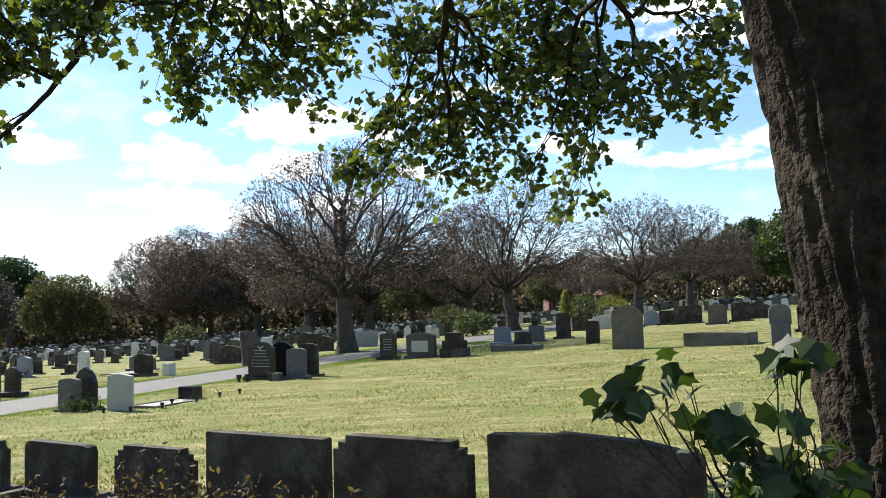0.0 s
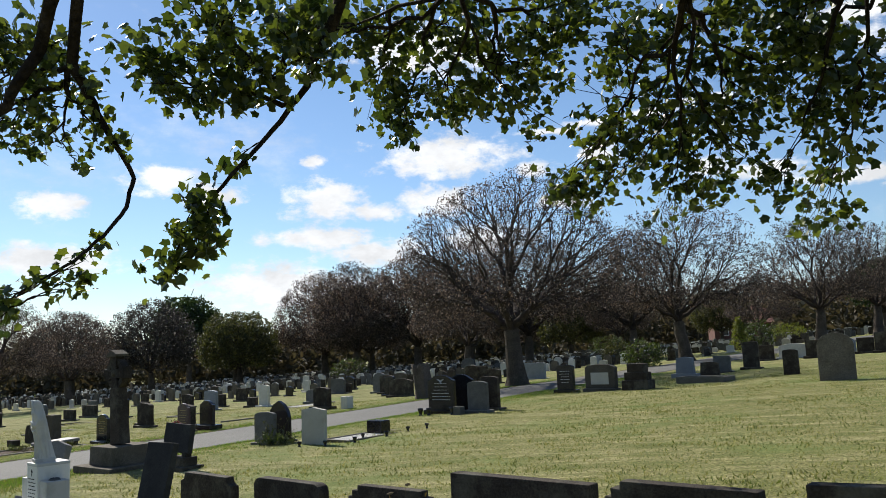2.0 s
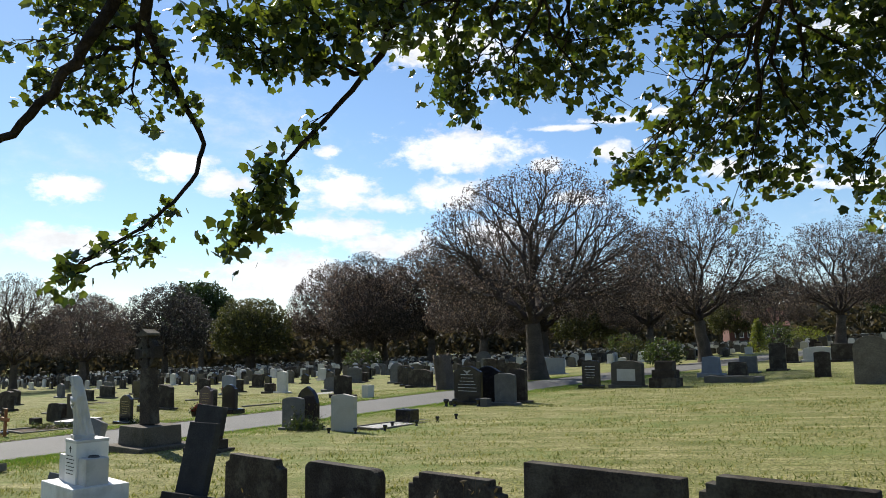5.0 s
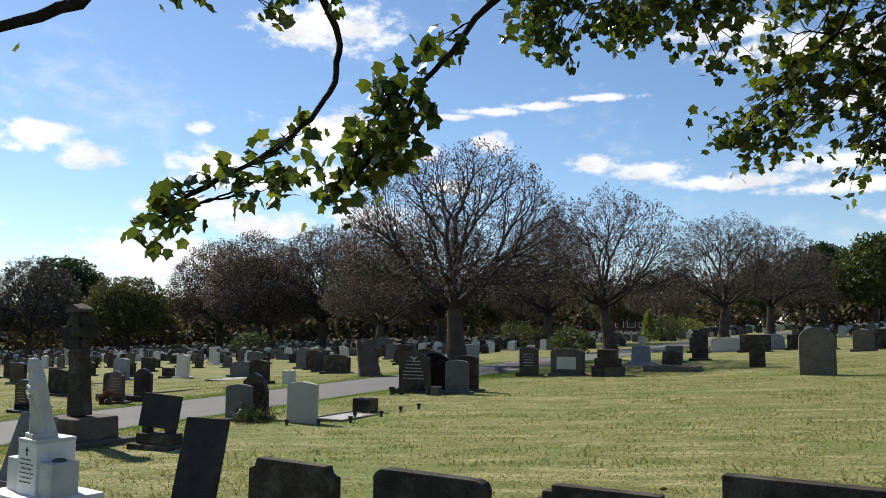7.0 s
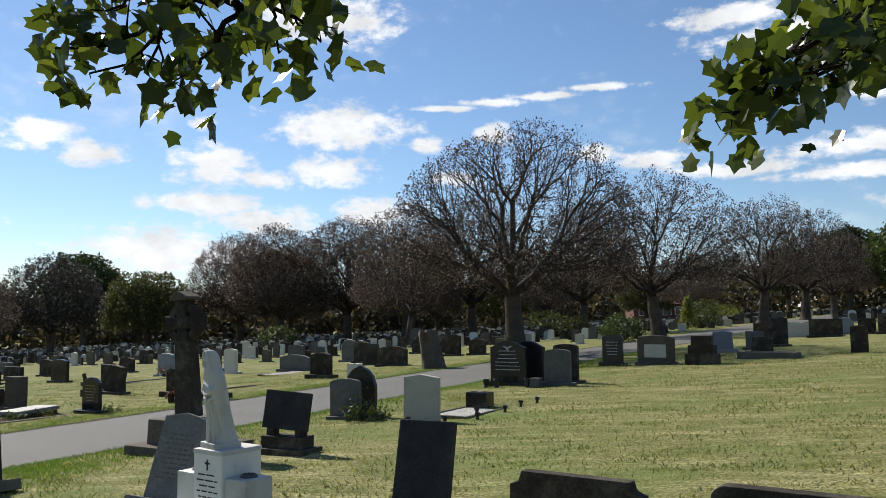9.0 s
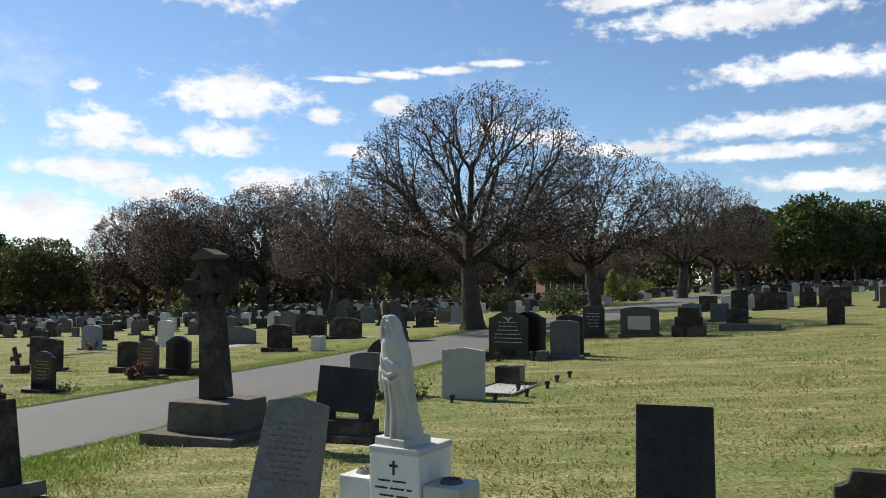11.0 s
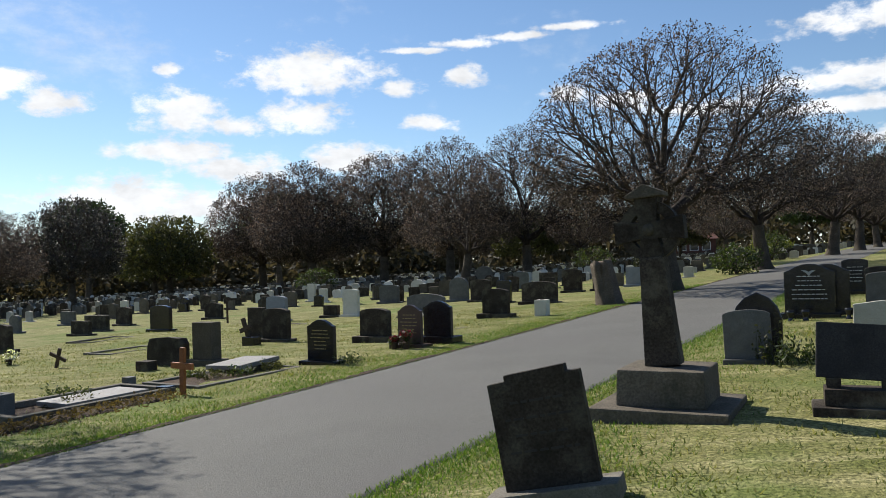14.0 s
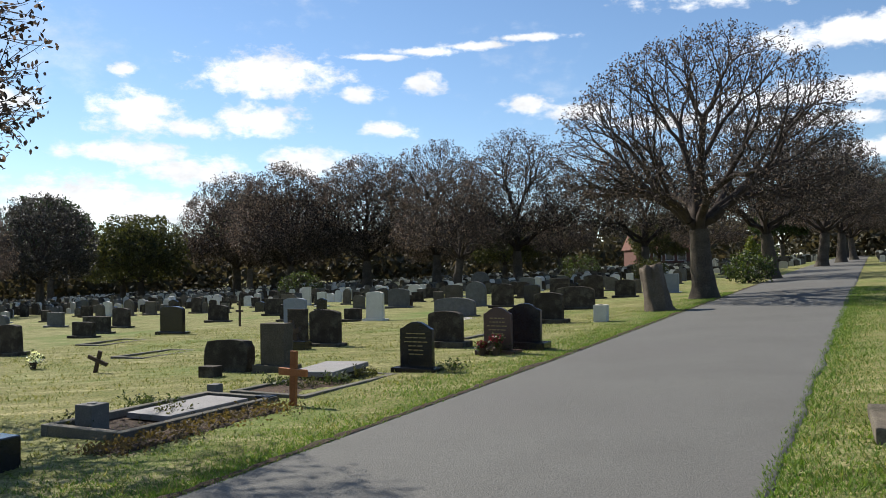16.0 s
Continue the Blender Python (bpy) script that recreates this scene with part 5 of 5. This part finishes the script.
def sycamore():
    root = new("sycamore_tree")
    root.matrix_world = pose(3.08, 2.49, ground_z(3.08, 2.49))
    tagged(root, "old sycamore with ridged bark and low hanging leafy branches", "tree")
    inv = root.matrix_world.inverted()

    def put(name, me, kind=""):
        me.transform(inv)
        ob = new(name, me)
        ob.parent = root
        if kind:
            ob["kind"] = kind
        return ob
    g0 = ground_z(3.08, 2.49)
    tr = Wood(1)
    pts, rad = [], []
    for i in range(150):
        t = i / 149
        z = g0 - 0.2 + 6.0 * t
        pts.append(np.array((3.17 - 0.125 * (z - g0), 2.49 + 0.02 * z, z)))
        rad.append(0.36 * (1 + 0.5 * math.exp(-(z - g0 + 0.2) * 4)) * (1 - 0.18 * t))
    tr.tube(pts, rad, 120)
    for i, v in enumerate(tr.v):
        c = pts[i // 120]
        a = math.atan2(v[1] - c[1], v[0] - c[0])
        ridge = abs(noise.noise((math.cos(a) * 5, math.sin(a) * 5, v[2] * 0.9))) * 0.13
        plate = noise.noise((math.cos(a) * 12, math.sin(a) * 12, v[2] * 4.0))
        ridge += 0.07 * (1 if plate > 0.08 else 0 if plate < -0.08 else (plate + 0.08) / 0.16) + 0.03 * noise.noise((math.cos(a) * 25, math.sin(a) * 25, v[2] * 9.0))
        k = 1 + ridge
        tr.v[i] = (c[0] + (v[0] - c[0]) * k, c[1] + (v[1] - c[1]) * k, v[2])
    put("trunk", tr.mesh("trunk", SYCBARK))
    w = Wood(2)

    def limb(pts, r0, r1, sides=9):
        n = len(pts)
        fine, rr_ = [], []
        for i in range(n - 1):
            for k in range(4):
                t = k / 4
                fine.append(np.array(pts[i]) * (1 - t) + np.array(pts[i + 1]) * t + w.rnd.normal(0, r0 * 0.16, 3))
        fine.append(np.array(pts[-1]))
        for i in range(len(fine)):
            rr_.append(r0 + (r1 - r0) * i / (len(fine) - 1))
        w.tube(fine, rr_, sides)
        return np.array(pts[-1], float), (np.array(pts[-1], float) - np.array(pts[-2], float))

    def crown(end, blobs, per_m, thick=0.0035, extra=1.0, power=0.45):
        """Fills rounded clumps with leafy tips, all fed from one limb end."""
        tips = []
        for x, y, z, r in blobs:
            for _ in range(int(max(3, per_m * r * r * extra * 0.62))):
                v = w.rnd.normal(0, 1, 3)
                v = v / np.linalg.norm(v) * w.rnd.uniform(0.25, 1.08) * r
                tips.append((x + v[0], y + v[1] * 1.2, z + v[2] * 0.9))
        p, d = end
        w.grow(p, d / np.linalg.norm(d), np.array(tips), thick, power, 2, 0.3, 0.36, 0.12)

    L1 = limb([(2.75, 2.6, 3.7), (2.7, 3.6, 4.6), (2.5, 5.0, 4.9), (2.2, 6.3, 4.5)], 0.16, 0.06)
    crown(L1, [(2.35, 7.12, 3.91, 0.49), (3.04, 7.08, 3.74, 0.44), (3.24, 6.95, 4.07, 0.44), (3.14, 7.15, 3.38, 0.2), (1.81, 7.85, 4.18, 0.55), (2.12, 7.90, 3.80, 0.4),
               (1.75, 7.65, 4.79, 0.62), (1.43, 8.15, 3.04, 0.3), (2.67, 7.02, 4.81, 0.6)], 185)
    L2 = limb([(2.7, 2.7, 4.3), (2.2, 4.0, 5.2), (1.3, 5.5, 5.2), (0.7, 6.7, 4.7)], 0.17, 0.06)
    crown(L2, [(-0.60, 8.34, 3.37, 0.40), (-0.02, 8.32, 3.75, 0.52), (0.60, 8.29, 4.02, 0.58), (1.29, 8.22, 4.21, 0.6), (0.75, 8.46, 3.25, 0.3), (0.21, 8.00, 4.87, 0.6), (1.06, 8.00, 4.90, 0.62)], 185)
    L3 = limb([(2.55, 2.6, 5.0), (1.2, 3.9, 5.6), (-0.3, 5.2, 5.6), (-1.2, 6.2, 5.0)], 0.16, 0.055)
    crown(L3, [(-2.43, 7.60, 4.35, 0.42), (-1.64, 7.85, 4.42, 0.48), (-1.00, 7.91, 4.67, 0.5), (-2.42, 7.33, 5.09, 0.52), (-1.53, 7.59, 5.16, 0.58), (-0.63, 7.80, 5.13, 0.58), (-3.20, 6.97, 5.09, 0.46)], 185)
    # the two thin hanging branches
    L4 = limb([(2.5, 2.4, 5.3), (0.8, 3.2, 5.9), (-1.0, 4.4, 5.3), (-2.0, 5.15, 4.3), (-2.47, 5.34, 3.73)], 0.12, 0.024)
    crown(L4, [(-3.56, 5.0, 3.87, 0.20), (-3.17, 5.0, 3.80, 0.24), (-2.74, 5.05, 3.82, 0.24), (-2.43, 5.1, 3.92, 0.24), (-3.32, 5.0, 4.10, 0.26), (-2.89, 5.0, 4.06, 0.28),
               (-2.16, 5.1, 3.92, 0.22), (-3.67, 5.0, 4.15, 0.24), (-2.35, 5.1, 4.30, 0.3), (-3.0, 5.0, 4.45, 0.3)], 360)
    LB = limb([(-2.47, 5.34, 3.73), (-2.78, 5.40, 3.48), (-2.88, 5.10, 3.16), (-3.07, 5.05, 2.96), (-3.21, 5.10, 2.72), (-3.39, 5.14, 2.52), (-3.59, 5.2, 2.36)], 0.024, 0.006, 7)
    crown((np.array((-2.78, 5.40, 3.48)), np.array((-0.3, 0, -0.1))), [(-2.93, 5.2, 3.28, 0.08)], 900)
    crown(LB, [(-3.11, 5.05, 2.90, 0.13), (-3.23, 5.1, 2.76, 0.16), (-3.35, 5.12, 2.62, 0.17), (-3.41, 5.15, 2.48, 0.16), (-3.55, 5.2, 2.38, 0.14), (-3.19, 5.1, 2.58, 0.12), (-3.65, 5.2, 2.28, 0.10), (-3.09, 5.05, 2.72, 0.10)], 400)
    L5 = limb([(0.8, 2.7, 6.0), (-1.4, 3.0, 5.9), (-3.0, 3.6, 4.9), (-3.62, 4.1, 3.83), (-3.56, 4.2, 3.62), (-3.47, 4.3, 3.35), (-3.36, 4.45, 3.02)], 0.065, 0.016)
    LA = limb([(-3.36, 4.45, 3.02), (-3.35, 4.36, 2.78), (-3.42, 4.2, 2.55), (-3.54, 4.05, 2.36), (-3.70, 3.9, 2.23), (-3.86, 3.86, 2.14), (-3.99, 3.85, 2.06)], 0.018, 0.005, 7)
    crown(LA, [(-3.44, 4.15, 2.46, 0.08), (-3.56, 4.05, 2.34, 0.10), (-3.64, 4.02, 2.18, 0.11), (-3.74, 3.9, 2.20, 0.10), (-3.86, 3.87, 2.12, 0.10), (-3.98, 3.85, 2.06, 0.09), (-3.50, 4.15, 2.22, 0.10), (-4.04, 3.85, 1.98, 0.06)], 430)
    # the clump that hangs round the branch's upper part
    crown((np.array((-3.62, 4.1, 3.83)), np.array((-0.5, 0.1, -0.3))), [(-4.61, 4.2, 3.75, 0.26), (-4.24, 4.2, 3.42, 0.2), (-3.92, 4.2, 3.51, 0.2), (-3.62, 4.2, 3.34, 0.16), (-3.51, 4.2, 3.62, 0.18), (-4.6, 4.2, 3.5, 0.2),
               (-4.17, 4.2, 3.78, 0.24), (-3.79, 4.2, 3.77, 0.2), (-3.40, 4.25, 3.25, 0.07), (-3.62, 4.2, 3.12, 0.07), (-3.88, 4.2, 3.26, 0.12), (-4.0, 4.2, 4.05, 0.28), (-4.4, 4.2, 4.1, 0.3)], 420)
    # the longer limb further out, which ends in a hanging spray
    L6 = limb([(-1.4, 3.0, 5.9), (-2.9, 3.5, 4.9), (-3.73, 3.9, 3.91), (-3.93, 3.85, 3.58), (-4.14, 3.8, 3.29), (-4.38, 3.72, 3.02), (-4.76, 3.7, 2.92), (-4.98, 3.66, 2.72), (-5.16, 3.64, 2.55), (-5.36, 3.62, 2.36)], 0.055, 0.009)
    crown(L6, [(-5.79, 3.6, 2.27, 0.12), (-5.58, 3.6, 2.24, 0.13), (-5.44, 3.6, 2.18, 0.13), (-5.31, 3.6, 2.22, 0.13), (-5.17, 3.6, 2.27, 0.12), (-5.48, 3.6, 2.07, 0.07), (-5.72, 3.6, 2.14, 0.07), (-5.07, 3.6, 2.22, 0.06),
               (-5.86, 3.6, 2.20, 0.05), (-5.58, 3.6, 2.12, 0.09), (-5.33, 3.6, 2.36, 0.14), (-5.71, 3.6, 2.38, 0.15), (-5.1, 3.62, 2.36, 0.12), (-5.5, 3.6, 2.5, 0.16)], 230)
    crown((np.array((-4.76, 3.7, 2.92)), np.array((-0.3, 0, -0.1))), [(-4.80, 3.68, 2.84, 0.09), (-4.96, 3.66, 2.64, 0.08)], 520)
    crown(L3, [(-3.2, 6.6, 4.9, 0.45), (-3.75, 6.3, 4.75, 0.32), (-1.9, 7.3, 4.3, 0.4), (-0.9, 7.7, 4.0, 0.36), (-2.78, 7.6, 4.40, 0.34), (-2.36, 7.5, 3.95, 0.26), (-2.39, 7.6, 4.62, 0.4), (-1.81, 7.6, 4.25, 0.36),
               (-1.22, 7.6, 4.2, 0.34), (-1.59, 7.6, 4.79, 0.45), (-2.23, 7.6, 5.16, 0.45), (-3.21, 7.5, 5.34, 0.5), (-0.86, 7.6, 4.5, 0.4)], 88)
    crown(L2, [(0.4, 8.2, 3.3, 0.4), (1.3, 8.1, 3.4, 0.4), (0.2, 8.3, 2.95, 0.26), (-0.78, 8.3, 3.42, 0.24), (-0.44, 8.4, 3.87, 0.35), (0.01, 8.4, 3.36, 0.32), (0.58, 8.4, 3.28, 0.30), (0.94, 8.4, 3.5, 0.32), (-0.45, 8.3, 3.14, 0.18),
               (0.18, 8.4, 3.95, 0.4), (0.77, 8.4, 4.05, 0.4), (0.52, 8.4, 4.56, 0.5), (-0.25, 8.4, 4.69, 0.5)], 88)
    crown(L1, [(2.0, 7.9, 3.3, 0.4), (2.6, 7.4, 3.6, 0.45), (1.9, 8.1, 2.9, 0.26), (1.71, 9.0, 3.09, 0.24), (1.95, 9.0, 3.25, 0.26), (1.70, 9.0, 2.84, 0.18), (2.02, 9.0, 2.90, 0.24), (1.34, 8.4, 4.23, 0.45), (1.84, 8.4, 3.9, 0.42), (1.81, 8.4, 4.7, 0.5)], 88)
    # the crown overhead and behind, which shades the row
    L7 = limb([(2.45, 2.5, 5.6), (1.6, 1.6, 6.6), (0.4, 1.4, 7.0)], 0.15, 0.06)
    crown(L7, [(0.2, 2.6, 6.9, 0.9), (-1.2, 3.2, 6.7, 0.8), (1.5, 3.2, 7.0, 0.9), (2.5, 4.5, 6.6, 0.9), (0.6, 5.0, 6.4, 0.8), (-0.9, 5.2, 6.4, 0.7), (3.8, 3.0, 6.6, 1.0), (3.0, 0.8, 6.6, 1.0), (0.8, 0.2, 6.8, 0.9)], 60)
    put("crown", w.mesh("crown", SYCBARK))
    near = [q for q in w.tips if q[0][1] < 5.0 and q[0][2] < 4.2]
    rest = [q for q in w.tips if not (q[0][1] < 5.0 and q[0][2] < 4.2)]
    put("foliage", leaves_mesh("foliage", near, SYCLEAF, 0.070, 7.6, MAPLE, w.rnd, 0.065, 0.6), "stuff")
    put("foliage", leaves_mesh("foliage", rest, SYCLEAF, 0.10, 8.5, MAPLE, w.rnd, 0.105, 0.6), "stuff")
    return root


sycamore()


def shoot_leaves():
    """A leafy shoot at the foot of the big trunk."""
    w = Wood(15)
    t = thing("leafy_shoot", 2.62, 2.2, "young leafy shoots at the foot of the sycamore", "shrub")
    inv = t.matrix_world.inverted()
    tips = []
    for x, y, z, r, n in [(1.86, 2.25, 1.30, 0.10, 6), (2.02, 2.25, 1.33, 0.09, 6), (2.12, 2.22, 1.20, 0.10, 7), (2.25, 2.2, 1.12, 0.12, 10), (2.36, 2.15, 1.05, 0.16, 18), (2.5, 2.1, 1.0, 0.18, 18), (2.45, 2.15, 1.42, 0.09, 7), (2.45, 2.2, 0.75, 0.22, 24), (2.2, 2.2, 0.8, 0.18, 16), (2.55, 2.1, 0.45, 0.25, 20)]:
        for _ in range(n):
            tips.append(np.array((x, y, z)) + w.rnd.normal(0, r * 0.55, 3))
    w.grow(np.array((2.62, 2.2, 0.15)), np.array((-0.3, 0, 1.0)), np.array(tips), 0.0028, 0.4, 2, 0.3, 0.35, 0.12)
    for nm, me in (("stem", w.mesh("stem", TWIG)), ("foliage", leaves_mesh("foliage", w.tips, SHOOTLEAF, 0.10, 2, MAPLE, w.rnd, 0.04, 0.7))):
        me.transform(inv)
        ob = new(nm, me)
        ob.parent = t


shoot_leaves()

# ---- shrubs and the house beyond the graves ----


def shrub(x, y, rx, h, mat, label, seed, leaf=0.16, n=260, cone=False, name="shrub"):
    w = Wood(seed)
    t = thing(name, x, y, label, "shrub")
    tips = []
    for _ in range(n):
        u, a = w.rnd.rand(), w.rnd.uniform(0, 6.28)
        r = rx * ((1 - u) ** 0.8 if cone else math.sin(math.acos(clamp(2 * u - 1, -1, 1))) ** 0.7) * w.rnd.uniform(0.6, 1.05)
        tips.append((r * math.cos(a), r * math.sin(a), 0.1 + u * h * w.rnd.uniform(0.85, 1.05)))
    w.grow(np.array((0, 0, 0.02)), np.array((0, 0, 1.0)), np.array(tips), 0.006, 0.45)
    b = new("stem", w.mesh("stem", TWIG))
    b.parent = t
    lv = new("foliage", leaves_mesh("foliage", w.tips, mat, leaf, 6, OVAL, w.rnd, 0.12))
    lv.parent = t
    return t


shrub(-3.2, 43.8, 1.1, 1.25, GREENLEAF, "bright green bush among the graves", 31)
shrub(2.1, 63.3, 0.8, 2.3, YELLOWLEAF, "yellow-green clipped conical shrub", 32, cone=True, name="conifer_shrub")
shrub(3.6, 66.0, 1.2, 1.9, GREENLEAF, "green rounded shrub beyond the graves", 33)
shrub(-9.0, 75.0, 1.8, 2.0, GREENLEAF, "green bush under the far trees", 34)
shrub(-31.0, 66.0, 1.6, 1.9, GREENLEAF, "green bush among the far graves", 35)
shrub(6.5, 78.0, 1.8, 1.6, YELLOWLEAF, "yellowish hedge bush beyond the graves", 36)
shrub(-6.0, 56.0, 1.1, 1.3, OLIVELEAF, "olive bush among the graves", 37)


def house(x, y, w, d, h, yaw):
    t = thing("house", x, y, "low red-brick house with a tiled roof beyond the trees", "house", "", yaw)
    b = bmesh.new()
    box(b, 0, 0, h / 2 - 0.1, w, d, h + 0.2, 0)
    part("wall", b, BRICK, t)
    b = bmesh.new()
    slab(b, [(-d / 2 - 0.4, h), (d / 2 + 0.4, h), (0, h + 1.9)], w + 0.5, 0)
    part("roof", b, SLATE, t).matrix_local = pose(0, 0, 0, 0, 0, 90)
    for i, xx in enumerate(np.linspace(-w / 2 + 1.2, w / 2 - 1.2, 4)):
        b = bmesh.new()
        box(b, xx, -d / 2 - 0.01, 1.5, 1.1, 0.06, 1.1, 0)
        win = part("window", b, WHITEPAINT, t)
        b = bmesh.new()
        box(b, xx, -d / 2 - 0.045, 1.5, 0.95, 0.02, 0.95, 0)
        part("pane", b, GLASS, win)
    b = bmesh.new()
    box(b, w * 0.3, 0, h + 1.9, 0.7, 0.7, 1.0, 0)
    part("chimney", b, BRICK, t)
    return t


house(3.2, 112.0, 7.0, 6.0, 2.4, 8)

# ---- grass ----


def grass_tufts(name, places, label, width, seed, mat):
    """Short blades, each its own sliver, leaning all ways."""
    rnd = np.random.RandomState(seed)
    verts, faces = [], []
    for x, y, h in places:
        a = rnd.uniform(0, 6.28)
        w = width * rnd.uniform(0.5, 1.4)
        dx, dy = math.cos(a) * w, math.sin(a) * w
        lx, ly = rnd.normal(0, 0.8) * h, rnd.normal(0, 0.8) * h
        z = ground_z(x, y) - 0.012
        o = len(verts)
        verts.extend([(x - dx, y - dy, z), (x + dx, y + dy, z), (x + lx, y + ly, z + h + 0.012)])
        faces.append((o, o + 1, o + 2))
    me = bpy.data.meshes.new(name)
    me.from_pydata(verts, [], faces)
    me.materials.append(mat)
    return tagged(new(name, me), label, "grass", kind="stuff")


def lawn_blades():
    rnd = np.random.RandomState(21)
    verge, lawn = [], []
    for _ in range(100000):
        s = rnd.uniform(-10, 1) if rnd.rand() < 0.3 else rnd.uniform(-4, 26)
        side = -1 if rnd.rand() < 0.5 else 1
        o = side * (ROAD_HALF - 0.07 + abs(rnd.normal(0, 0.8)) + 0.06 * noise.noise((s * 2.3, side * 4, 0)))
        p = ROAD_MID + ROAD_DIR * s + ROAD_NRM * o
        verge.append((p.x, p.y, rnd.uniform(0.012, 0.04)))
    for _ in range(330000):
        x, y = rnd.uniform(-26, 9), 3.5 + 27 * rnd.rand() ** 1.5
        if abs(road_offset(x, y)) < ROAD_HALF + 0.1:
            continue
        n = noise.noise((x * 0.9, y * 2.6, 7)) + 0.6 * noise.noise((x * 4, y * 6, 2))
        if rnd.rand() > 0.40 + 0.9 * n:
            continue
        lawn.append((x, y, rnd.uniform(0.015, 0.05)))
    patches = []
    for _ in range(150000):
        x, y = rnd.uniform(-24, 8), 4.0 + 22 * rnd.rand() ** 1.4
        n = noise.noise((x * 1.1, y * 1.5, 31)) + 0.7 * noise.noise((x * 3.5, y * 4.5, 12))
        if n < 0.22 or abs(road_offset(x, y)) < ROAD_HALF + 0.1:
            continue
        patches.append((x, y, rnd.uniform(0.012, 0.03) * (0.7 + n)))
    grass_tufts("lawn_tufts", patches, "darker green tufts scattered in the mown lawn", 0.010, 3, TUFTBLADES)
    grass_tufts("grass_verge", verge, "uneven green grass along the road edge", 0.007, 1, VERGEBLADES)
    grass_tufts("lawn_grass", lawn, "short mown grass blades and clippings", 0.011, 2, BLADES)


lawn_blades()
